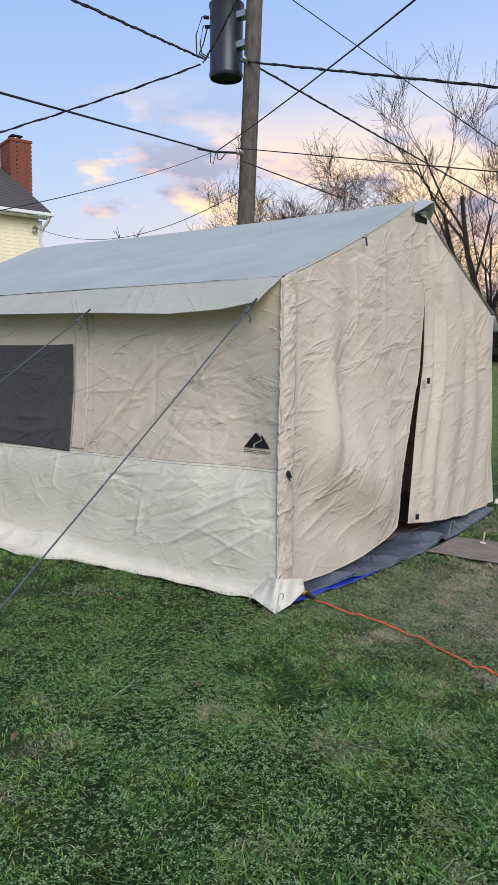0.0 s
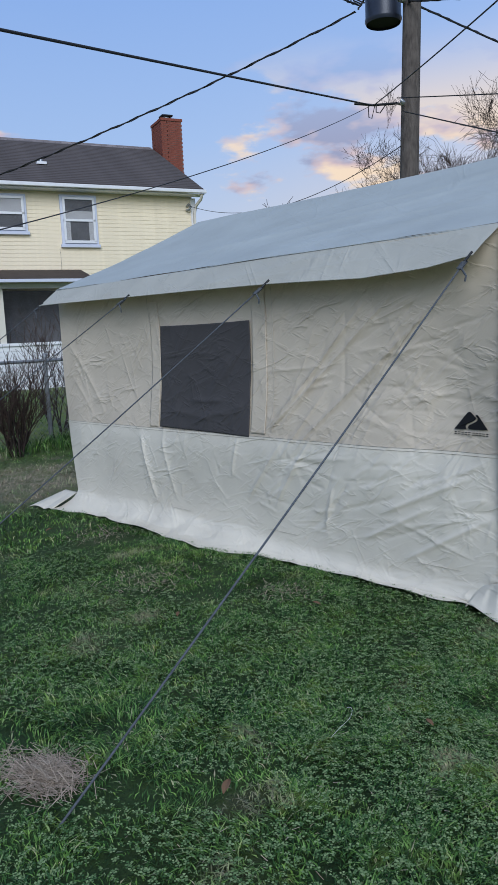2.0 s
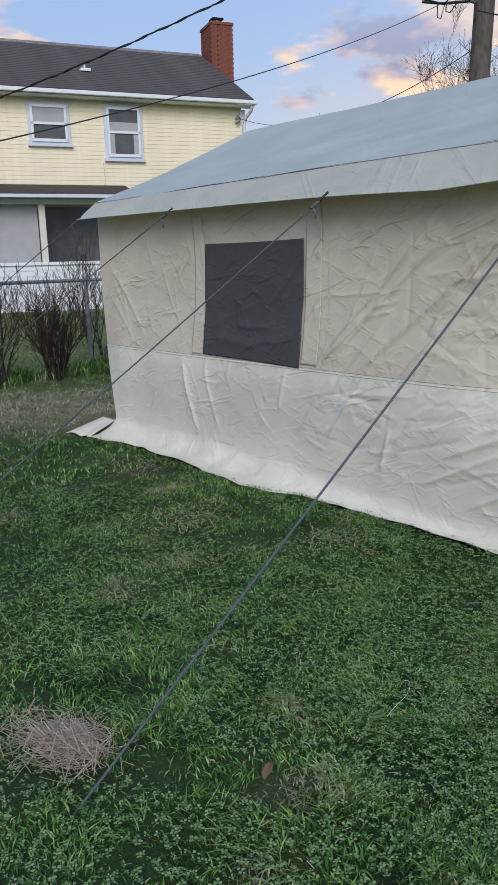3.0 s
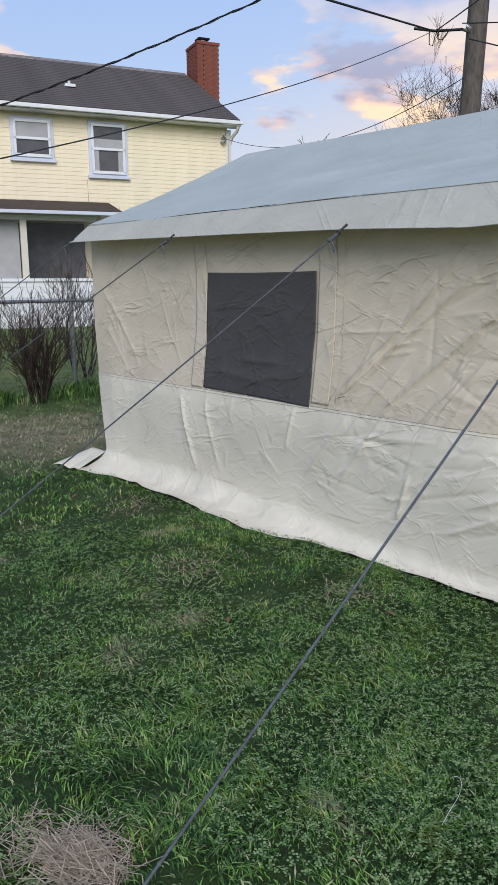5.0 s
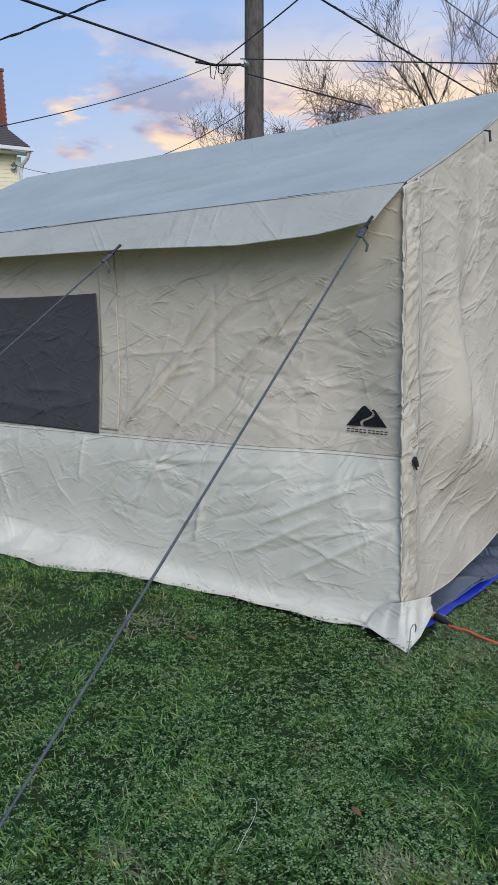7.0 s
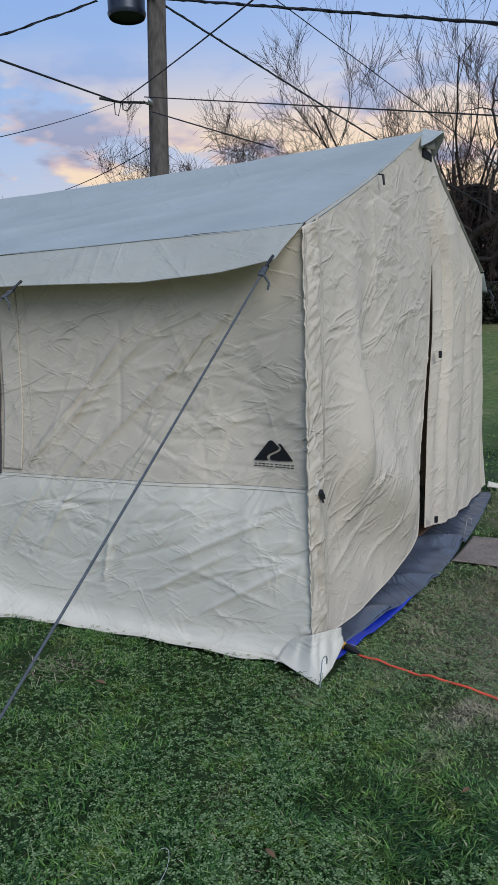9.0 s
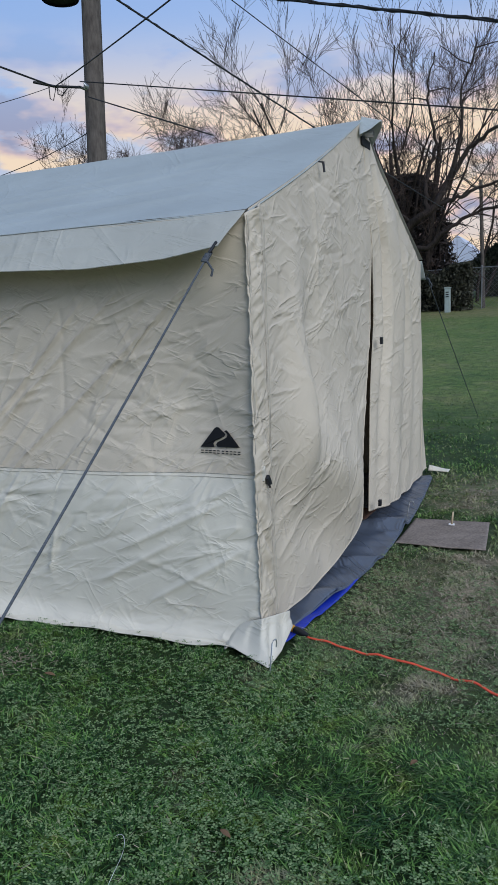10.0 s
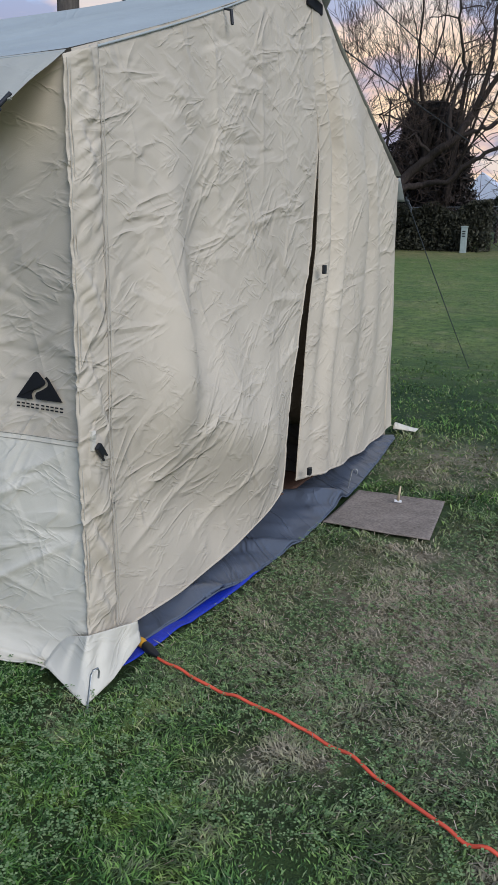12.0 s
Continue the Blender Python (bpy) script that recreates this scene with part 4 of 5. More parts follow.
def build_house():
    house = thing("house", "pale yellow clapboard two-storey house with a dark shingle roof", "house")
    house.matrix_world = HO @ Matrix.Diagonal((1, 1, 1, 1))
    ln, dep, top = 13.0, 6.6, 4.60
    side = 1 if (HO.to_3x3() @ Vector((0, 1, 0))).dot(Vector((14, -11.7, 0))) > 0 else -1

    def bx(x0, x1, o0, o1, z0, z1, bevel=0.0):
        a, b = sorted((o0 * side, o1 * side))
        return box_bm(x0, x1, a, b, z0, z1, bevel)

    wall = part("wall", bx(0.27, ln, -dep, -0.03, 0.2, top), M_SIDING, house)
    pitch = 0.085
    bm = bmesh.new()
    prof = [(0.27, -0.028, 0), (0.27, 0.010, 0), (0.27, 0.003, pitch + 0.004), (0.27, -0.028, pitch + 0.004)]
    vs = [bm.verts.new((x if k else 0.27, o * side, z)) for k, x in ((0, 0.27), (1, ln)) for _, o, z in prof]
    for f in ((0, 1, 2, 3), (7, 6, 5, 4), (0, 4, 5, 1), (1, 5, 6, 2), (2, 6, 7, 3), (3, 7, 4, 0)):
        bm.faces.new([vs[i] for i in f])
    bmesh.ops.recalc_face_normals(bm, faces=bm.faces)
    board = part("clapboard", bm, M_SIDING, wall)
    for k in range(1, 49):
        c = board.copy()
        scene.collection.objects.link(c)
        c.location = (0, 0, pitch * k)
    board.location = (0, 0, 0)
    for o in wall.children:
        o.location.z += 0.36
    # gable ends, above the eaves
    for xx in (0.27, ln):
        bm = bmesh.new()
        bm.faces.new([bm.verts.new((xx, o * side, z)) for o, z in ((-0.03, top), (-dep, top), (-dep / 2, 6.40))])
        part("gable", bm, M_SIDING, wall)
    part("corner_board", bx(0.20, 0.32, -0.10, 0.022, 0.3, top - 0.05, 0.004), M_WHITE, house)

    # roof with thickness, laid with shingles
    def roof_slope(name, sgn):
        bm = bmesh.new()
        uv = bm.loops.layers.uv.new("UVMap")
        eave = 0.32 if sgn > 0 else -dep - 0.32
        pts = [(0.08, eave, 4.70), (ln + 0.2, eave, 4.70), (ln + 0.2, -dep / 2, 6.50), (0.08, -dep / 2, 6.50)]
        lo = [bm.verts.new((x, o * side, z - 0.09)) for x, o, z in pts]
        hi = [bm.verts.new((x, o * side, z)) for x, o, z in pts]
        bm.faces.new(hi)
        bm.faces.new(lo[::-1])
        for i in range(4):
            j = (i + 1) % 4
            bm.faces.new((lo[i], lo[j], hi[j], hi[i]))
        for f in bm.faces:
            for l in f.loops:
                l[uv].uv = (l.vert.co.x, l.vert.co.z * 2.05)
        return part(name, bm, M_SHINGLE, house)

    roof = roof_slope("roof", 1)
    roof_slope("roof", -1)
    # courses of shingles, as thin lapped strips
    bm = box_bm(0.09, ln + 0.18, -0.075, 0.075, -0.006, 0.006)
    course = part("shingle_course", bm, M_SHINGLE, roof)
    run, rise = 0.32 + dep / 2, 1.80
    ang = math.degrees(math.atan2(rise, run))
    slots = [(0.10 + k * 0.142) for k in range(26)]
    for k, s in enumerate(slots):
        c = course if k == 0 else course.copy()
        if k:
            scene.collection.objects.link(c)
        c.matrix_local = pose(0, (0.32 - s * math.cos(math.radians(ang))) * side, 4.703 + s * math.sin(math.radians(ang)) + 0.006, -side * (ang - 3.0), 0, 0)
    part("gutter", bx(0.06, ln + 0.2, 0.325, 0.42, 4.61, 4.685, 0.015), M_WHITE, house)
    part("fascia", bx(0.08, ln + 0.2, 0.0, 0.32, 4.585, 4.605), M_WHITE, house)
    tubes("downpipe", [(np.array([(0.16, 0.37, 4.58), (0.17, 0.30, 4.48), (0.20, 0.07, 4.38), (0.25, 0.06, 4.2), (0.25, 0.06, 0.4)]) * (1, side, 1), 0.035)], M_SHED, house, 8)
    tubes("cable_bracket", [(np.array([(0.42, 0.02, 4.36), (0.40, 0.10, 4.40), (0.36, 0.13, 4.34), (0.41, 0.09, 4.26), (0.44, 0.03, 4.28)]) * (1, side, 1), 0.028)], M_STEEL, house, 6)
    tubes("roof_vent", [(np.array([(3.53, -1.05, 5.1), (3.53, -1.05, 5.50)]) * (1, side, 1), 0.045)], M_STEEL, roof, 8)
    part("flashing", bx(3.42, 3.64, -1.18, -0.92, 5.36, 5.42, 0.01), M_WHITE, roof)

    # chimney of single bricks round a core
    chim = part("chimney", bx(-0.55, 0.01, -3.30, -2.50, 0.3, 7.03), M_MORTAR, house, "red brick chimney")
    bm = box_bm(-0.096, 0.096, -0.008, 0.008, -0.0235, 0.0235, 0.003)
    brick = part("brick", bm, M_BRICKM, chim)
    spots = []
    for row in range(26):
        z = 5.585 + row * 0.055
        odd = 0.5 if row % 2 else 0.0
        for j in range(4):
            spots.append((-2.50 - 0.10 - (j + odd * 0.6) * 0.205, z, 1))
        for j in range(3):
            spots.append((-0.55 + 0.085 + (j + odd * 0.5) * 0.195, z, 0))
    first = True
    for a, z, end in spots:
        c = brick if first else brick.copy()
        if not first:
            scene.collection.objects.link(c)
        first = False
        if end:
            c.matrix_local = pose(0.0065, max(a, -3.22) * side, z, 0, 0, 90)
        else:
            c.matrix_local = pose(min(a, -0.06), -2.5035 * side, z)
    part("chimney_cap", bx(-0.575, 0.035, -3.325, -2.475, 7.00, 7.07, 0.01), M_BRICKM, chim)
    part("flue_cover", bx(-0.42, -0.12, -3.05, -2.75, 7.20, 7.24, 0.01), M_BLACK, chim)
    tubes("flue", [(np.array([(-0.27, -2.9, 7.05), (-0.27, -2.9, 7.20)]) * (1, side, 1), 0.10)], M_STEEL, chim, 10)

    # sash windows
    def sash(s0, s1, z0, z1, blind):
        w = part("window", bx(s0, s1, 0.0, 0.05, z0, z1, 0.006), M_TRIM, house, "double-hung window with pale blue trim")
        t = 0.085
        # grey sheet stands in for lace curtain and the unlit room behind it
        part("room_gloom_sheet", bx(s0 + t, s1 - t, 0.045, 0.056, z0 + t, z1 - t), M_GLOOM, w)
        mid = (z0 + z1) / 2
        part("curtain", bx(s0 + t, s1 - t, 0.057, 0.062, mid + 0.02 if blind < 2 else z0 + t, z1 - t if blind else mid + 0.2), M_CURTAIN, w)
        if blind == 0:
            part("curtain", bx(s0 + t, s0 + t + 0.12, 0.057, 0.064, z0 + t, mid), M_CURTAIN, w)
            part("curtain", bx(s1 - t - 0.12, s1 - t, 0.057, 0.064, z0 + t, mid), M_CURTAIN, w)
        for a, b in ((z0 + t, mid), (mid, z1 - t)):
            part("pane", bx(s0 + t, s1 - t, 0.066, 0.070, a, b), M_GLASS, w).visible_shadow = False
        for a, b, c, d in ((s0 + t - 0.03, s1 - t + 0.03, mid - 0.025, mid + 0.025), (s0 + t - 0.03, s1 - t + 0.03, z1 - t - 0.02, z1 - t + 0.03), (s0 + t - 0.03, s1 - t + 0.03, z0 + t - 0.03, z0 + t + 0.03),
                           (s0 + t - 0.03, s0 + t + 0.02, z0 + t, z1 - t), (s1 - t - 0.02, s1 - t + 0.03, z0 + t, z1 - t)):
            part("sash_rail", bx(a, b, 0.060, 0.085, c, d, 0.004), M_WHITE, w)
        part("sill", bx(s0 - 0.03, s1 + 0.03, 0.0, 0.09, z0 - 0.035, z0 + 0.03, 0.006), M_TRIM, w)

    sash(2.60, 3.42, 3.42, 4.52, 0)
    sash(4.14, 4.98, 3.68, 4.50, 1)
    sash(5.90, 6.72, 3.42, 4.50, 1)
    sash(8.2, 9.0, 3.42, 4.50, 1)

    # porch: lean-to roof, posts, glazed front on a low boarded wall
    porch = part("porch", bx(3.55, 11.5, 0.02, 0.98, 0.25, 1.30), M_WHITE, house, "glazed white porch with a dark lean-to roof")
    bm = bmesh.new()
    prof = [(0.02, 2.90), (1.28, 2.60), (1.28, 2.54), (0.02, 2.82)]
    vs = [bm.verts.new((x, o * side, z)) for x in (3.05, 11.6) for o, z in prof]
    for f in ((0, 1, 2, 3), (7, 6, 5, 4), (0, 4, 5, 1), (1, 5, 6, 2), (2, 6, 7, 3), (3, 7, 4, 0)):
        bm.faces.new([vs[i] for i in f])
    part("porch_roof", bm, M_BROWN, porch)
    part("porch_gutter", bx(3.05, 11.6, 1.28, 1.34, 2.535, 2.60, 0.012), M_TRIM, porch)
    part("porch_header", bx(3.55, 11.5, 0.90, 1.0, 2.44, 2.54), M_WHITE, porch)
    # grey sheet stands in for the porch's dim inside and the sky's reflection
    part("room_gloom_sheet", bx(3.6, 11.4, 0.03, 0.05, 1.3, 2.45), M_GLOOM, porch)
    edges = [3.55, 4.98, 6.10, 7.4, 8.8, 10.2, 11.5]
    for a, b in zip(edges, edges[1:]):
        part("porch_pane", bx(a + 0.07, b - 0.07, 0.93, 0.94, 1.32, 2.44), M_GLASS, porch).visible_shadow = False
        part("porch_post", bx(a - 0.06, a + 0.06, 0.90, 1.0, 1.28, 2.46, 0.005), M_SHED, porch)
        part("porch_sill", bx(a, b, 0.94, 1.04, 1.27, 1.33, 0.005), M_WHITE, porch)
    part("blind", bx(5.05, 6.0, 0.80, 0.82, 1.32, 2.44), M_CURTAIN, porch)
    for k in range(9):
        part("porch_board", bx(3.55, 11.5, 0.982, 0.998, 0.30 + 0.108 * k, 0.40 + 0.108 * k, 0.004), M_WHITE, porch)
    return house


build_house()


# ---- pole, transformer, wires ----
def build_pole():
    pole = thing("utility_pole", "weathered wooden utility pole carrying wires", "utility pole")
    line = bend((-5.45, 6.95, -0.1), (-5.08, 6.95, 9.6), 0, 24)
    tubes("shaft", [(line, np.linspace(0.152, 0.118, 24))], M_POLE, pole, 20)
    for z in (4.55, 5.95):
        x = -5.50 + 0.039 * z
        tubes("bolt", [([(x - 0.02, 6.70, z), (x + 0.02, 7.2, z)], 0.02)], M_STEEL, pole, 8)
        tubes("insulator", [([(x + 0.05, 6.76, z - 0.03), (x + 0.06, 6.74, z), (x + 0.05, 6.72, z + 0.05)], [0.02, 0.045, 0.02])], M_STEEL, pole, 8)
    can = thing("transformer", "dark grey cylindrical pole transformer bolted to the pole", "transformer")
    c = np.array([-5.70, 6.90])
    zs = [5.80, 5.84, 5.86, 5.90, 6.86, 6.90, 6.93, 6.99, 7.02]
    rs = [0.255, 0.275, 0.275, 0.265, 0.265, 0.285, 0.285, 0.20, 0.05]
    tubes("tank", [(np.array([(c[0], c[1], z) for z in zs]), rs)], M_TANK, can, 28)
    bm = bmesh.new()
    bmesh.ops.create_circle(bm, cap_ends=True, segments=28, radius=0.255, matrix=Matrix.Translation((c[0], c[1], 5.83)))
    part("base", bm, M_BLACK, can)
    for z in (6.25, 6.70):
        part("bracket", box_bm(-5.48, -5.28, 6.82, 6.98, z - 0.05, z + 0.05, 0.01), M_STEEL, can)
    for k, (dx, dy) in enumerate(((-0.24, -0.12), (-0.26, 0.02), (-0.20, -0.20))):
        a = np.array([c[0] + dx, c[1] + dy, 6.62 + 0.05 * k])
        tubes("bushing", [([a, a + (dx * 0.3, dy * 0.3, 0.0)], 0.03)], M_BLACK, can, 8)
        b = np.array([c[0] - 0.10 - 0.05 * k, 6.58, 6.05])
        tubes("lead", [(np.array([a, a + (-0.10, -0.05, 0.02), a + (-0.14 - 0.03 * k, -0.08, -0.25), b + (-0.15, 0, 0.1), b]), 0.011)], M_WIRE, can, 5)
    tubes("top_lead", [([(c[0], c[1], 7.0), (c[0] - 0.02, c[1], 7.12), (c[0] + 0.03, c[1], 7.35), (c[0] + 0.3, c[1], 8.2)], 0.010)], M_WIRE, can, 5)


build_pole()


def wire(a, b, sag, radius, twist=False, label="black overhead wire", stretch=1.0):
    a, b = np.array(a, float), np.array(b, float)
    line = bend(a, a + (b - a) * stretch, sag, 90)
    ob = thing("overhead_wire", label, "wire", "overhead wires")
    tubes("cable", [(line, radius)], M_WIRE, ob, 6)
    if twist:
        t = np.linspace(0, 1, 90) * np.linalg.norm(b - a) * stretch
        for ph in (0, 2.1):
            tubes("strand", [(line + np.stack([0 * t, 0.016 * np.cos(t * 9 + ph), 0.016 * np.sin(t * 9 + ph)], -1), radius * 0.7)], M_WIRE, ob, 5)
    return ob


JU, TR = (-5.84, 6.80, 4.654), (-5.175, 6.80, 5.919)
wire((-5.95, 6.62, 6.08), (-4.13, 2.26, 4.87 + 0.02), 0.0, 0.012, True, "twisted service cable running off the pole", 2.6)
wire(JU, (-4.05, 1.37, 3.70), 0.0, 0.012, False, "black cable running over the lawn", 3.0)
wire((-6.0, 6.62, 6.0), (-12.5, 2.5, 4.12), 0.24, 0.009, True, "twisted service cable sagging to the house", 1.35)
wire((-5.92, 6.8, 4.66), (-3.0, -0.78, 2.16), 0.22, 0.0045, False, "thin wire running past the house", 1.45)
wire((-5.35, 6.8, 3.96), (-12.67, 8.59, 4.36), 0.48, 0.006, False, "thin sagging wire to the house")
wire((-5.33, 6.7, 4.62), (-0.65, 5.18, 3.31), 0.0, 0.008, False, "thin wire running over the lawn", 4.0)
wire(TR, (-0.92, 5.85, 4.43), 0.0, 0.014, True, "twisted cable running over the lawn", 4.0)
wire(TR, (-4.51, 13.06, 5.50), 0.05, 0.014, True, "twisted cable running to the far trees", 3.2)
wire(JU, (-0.66, 2.63, 4.11), 0.1, 0.008, False, "thin wire crossing above the tent", 1.8)
wire((-5.25, 6.75, 4.42), (-2.71, 5.39, 3.32), 0.0, 0.009, False, "cable running over the tent", 1.0)
wire((-8.1, 8.75, 9.7), (-3.6, 14.9, 6.08), 0.0, 0.010, False, "thin wire high above the lawn", 1.7)
wire((-5.95, 6.62, 6.02), (-1.9, 2.6, 5.1), 0.12, 0.010, True, "twisted cable passing behind the pole", 1.5)
tubes("splice", [(np.array([(-6.05, 6.6, 4.70), (-5.84, 6.8, 4.66), (-5.45, 6.85, 4.60)]), 0.019), (np.array([(-5.75, 6.75, 4.64), (-5.73, 6.72, 4.52), (-5.66, 6.72, 4.49), (-5.60, 6.78, 4.60)]), 0.009),
                 (np.array([(-5.9, 6.75, 4.66), (-5.87, 6.72, 4.48), (-5.80, 6.70, 4.44), (-5.78, 6.75, 4.62)]), 0.008)], M_WIRE, bpy.data.objects["utility_pole"], 6)


# ---- plants ----
def grow(rng, base, direction, length, radius, depth, spread, rise, lines, twigs, wander=0.16, kids=(2, 4)):
    """One limb and what grows from it: tapered tubes in lines, the last two orders in twigs."""
    n = 6
    p = [np.array(base, float)]
    d = np.array(direction, float) / np.linalg.norm(direction)
    for _ in range(n):
        d = d + rng.normal(0, wander, 3) + np.array([0, 0, rise * 0.12])
        d /= np.linalg.norm(d)
        p.append(p[-1] + d * length / n)
    tip = radius * (0.45 if depth > 0 else 0.25)
    (lines if depth > 1 else twigs).append((np.array(p), np.linspace(radius, tip, n + 1)))
    if depth == 0:
        return
    for _ in range(rng.integers(*kids) + (2 if depth <= 2 else 0)):
        k = rng.uniform(0.30, 1.0)
        i = min(int(k * n), n - 1)
        start = p[i] + (p[i + 1] - p[i]) * (k * n - i if k < 1 else 1)
        side = rng.normal(0, 1, 3)
        side -= side @ d * d
        side /= np.linalg.norm(side)
        grow(rng, start, d + side * spread * rng.uniform(0.6, 1.3), length * rng.uniform(0.5, 0.78), radius * (1 - 0.5 * k) * 0.55, depth - 1, spread, rise, lines, twigs, wander, kids)


def bare_tree(x, y, height, seed, stems=1, spread=0.75, rise=0.6, trunk=0.18, depth=4, lean=(0, 0), name="bare_tree", label="leafless tree with fine upright twigs", limb=0.5, twig_min=0.008, wander=0.16, kids=(3, 4)):
    rng = np.random.default_rng(seed)
    tree = thing(name, label, "tree", "bare trees")
    lines, twigs = [], []
    z = float(ground_z(np.array(x), np.array(y))) - 0.05
    for k in range(stems):
        a = 2 * math.pi * (k + rng.uniform(0, 0.6)) / stems
        out = 0.34 if stems > 1 else 0.0
        d = (math.cos(a) * out + lean[0], math.sin(a) * out + lean[1], 1.0)
        grow(rng, (x + 0.25 * math.cos(a) * (stems > 1), y + 0.25 * math.sin(a) * (stems > 1), z), d, height * limb * rng.uniform(0.8, 1.1), trunk * rng.uniform(0.75, 1.05), depth, spread, rise, lines, twigs, wander, kids)
    top = max(p[:, 2].max() for p, _ in lines + twigs)
    k = height / (top - z)
    foot = np.array([x, y, z])
    mid = np.concatenate([p for p, _ in twigs]).mean(0) - foot
    back = np.array([mid[0] / mid[2] - lean[0], mid[1] / mid[2] - lean[1], 0.0])
    lines, twigs = ([(foot + (p - foot - back * (p[:, 2:3] - z)) * k, r) for p, r in some] for some in (lines, twigs))
    twigs = [(p, np.maximum(r, twig_min)) for p, r in twigs]
    tubes("trunk", lines, M_BARK, tree, 7)
    tubes("crown", twigs, M_TWIG, tree, 3)
    return tree


bare_tree(-16.2, 25.6, 10.0, 3, 3, 0.70, 0.30, 0.11, 5, label="small spreading leafless tree", limb=0.46, kids=(3, 5), wander=0.12, twig_min=0.0055)
bare_tree(-13.3, 29.2, 10.2, 14, 5, 1.0, -0.25, 0.10, 4, label="leafless tree with drooping tangled twigs", limb=0.44, wander=0.19, kids=(3, 5), twig_min=0.0065)
bare_tree(-12.0, 30.3, 9.6, 15, 4, 1.0, -0.25, 0.09, 4, label="leafless tree with drooping tangled twigs", limb=0.44, wander=0.19, kids=(3, 5), twig_min=0.0065)
bare_tree(-9.9, 31.0, 13.4, 25, 3, 0.62, 0.40, 0.20, 5, wander=0.08, kids=(2, 4), label="tall leafless tree with upright limbs", limb=0.50, twig_min=0.007)
bare_tree(-8.6, 30.5, 13.2, 26, 2, 0.62, 0.40, 0.21, 5, wander=0.08, kids=(2, 4), label="tall leafless tree with upright limbs", limb=0.50, twig_min=0.007)
bare_tree(-5.5, 31.7, 15.6, 31, 5, 0.58, 0.40, 0.19, 5, wander=0.08, kids=(2, 4), label="tall leafless tree with many upright stems", limb=0.50, twig_min=0.007)
bare_tree(-3.2, 33.0, 9.0, 46, 3, 0.6, 0.6, 0.10, 4, label="leafless tree behind the fence", limb=0.48, twig_min=0.007)
for k, (x, y, h) in enumerate(((-24.5, 19.5, 6.0), (-23.3, 20.8, 5.7), (-26.5, 20.0, 5.8))):
    bare_tree(x, y, h, 60 + k, 2, 0.75, 0.2, 0.09, 4, label="far-off small leafless tree", limb=0.5, twig_min=0.011)


def old_tree():
    """A leaning trunk whose limbs bend out over the fence."""
    rng = np.random.default_rng(47)
    tree = thing("bare_tree", "old leafless tree with crooked spreading limbs", "tree", "bare trees")
    lines, twigs = [], []
    paths = (([(-7.1, 1.1), (-6.8, 2.6), (-6.2, 3.9), (-5.2, 4.7), (-4.2, 5.3), (-3.7, 6.2), (-3.0, 7.3), (-2.0, 7.9), (-0.6, 8.1)], 0.30, 0.05),
             ([(-6.4, 3.5), (-5.5, 3.7), (-4.5, 3.8), (-3.6, 4.5), (-2.6, 5.0), (-1.4, 5.2), (-0.2, 5.0)], 0.17, 0.03),
             ([(-4.2, 5.3), (-3.4, 5.5), (-2.5, 5.9), (-1.3, 6.0), (0.2, 6.3)], 0.12, 0.03),
             ([(-4.5, 5.1), (-4.6, 6.2), (-4.2, 7.6), (-4.5, 9.2), (-4.3, 10.8)], 0.13, 0.03),
             ([(-3.7, 6.2), (-3.2, 7.8), (-3.3, 9.4), (-2.7, 11.0)], 0.11, 0.03),
             ([(-5.2, 4.7), (-5.9, 5.6), (-6.5, 6.1), (-7.6, 6.3)], 0.09, 0.02))
    for pts, r0, r1 in paths:
        n = len(pts)
        p = np.array([(a, 28.0 + 0.25 * math.sin(2.1 * k + r0 * 30), b) for k, (a, b) in enumerate(pts)])
        t = np.linspace(0, n - 1, 5 * n)
        q = np.stack([np.interp(t, range(n), p[:, c]) for c in range(3)], -1) + rng.normal(0, 0.03, (5 * n, 3))
        lines.append((q, np.linspace(r0, r1, 5 * n) * 0.78))
        for _ in range(9):
            i = rng.integers(n, 5 * n)
            d = rng.normal(0, 1, 3) * (1, 0.6, 0.6) + (0.3, 0, 0.35)
            grow(rng, q[i], d, rng.uniform(0.8, 1.9), 0.028, 2, 0.8, 0.2, lines, twigs, 0.2)
    tubes("trunk", lines, M_BARK, tree, 7)
    tubes("crown", [(p, np.maximum(r, 0.007)) for p, r in twigs], M_TWIG, tree, 3)


old_tree()


def leaf_cloud(name, centres, size, material, parent, seed, spread=1.0):
    """Many small bent leaves at the given places, each its own island."""
    rng = np.random.default_rng(seed)
    n = len(centres)
    a = rng.normal(0, 1, (n, 3))
    a /= np.linalg.norm(a, axis=1, keepdims=True)
    b = np.cross(a, rng.normal(0, 1, (n, 3)))
    b /= np.linalg.norm(b, axis=1, keepdims=True)
    s = (size * rng.uniform(0.5, 1.4, n))[:, None]
    p = np.stack([centres - a * s, centres + b * s * 0.45, centres + a * s, centres - b * s * 0.45], 1).reshape(-1, 3)
    q = np.arange(4 * n).reshape(n, 4)
    return fast_mesh(name, p, q, material, parent)


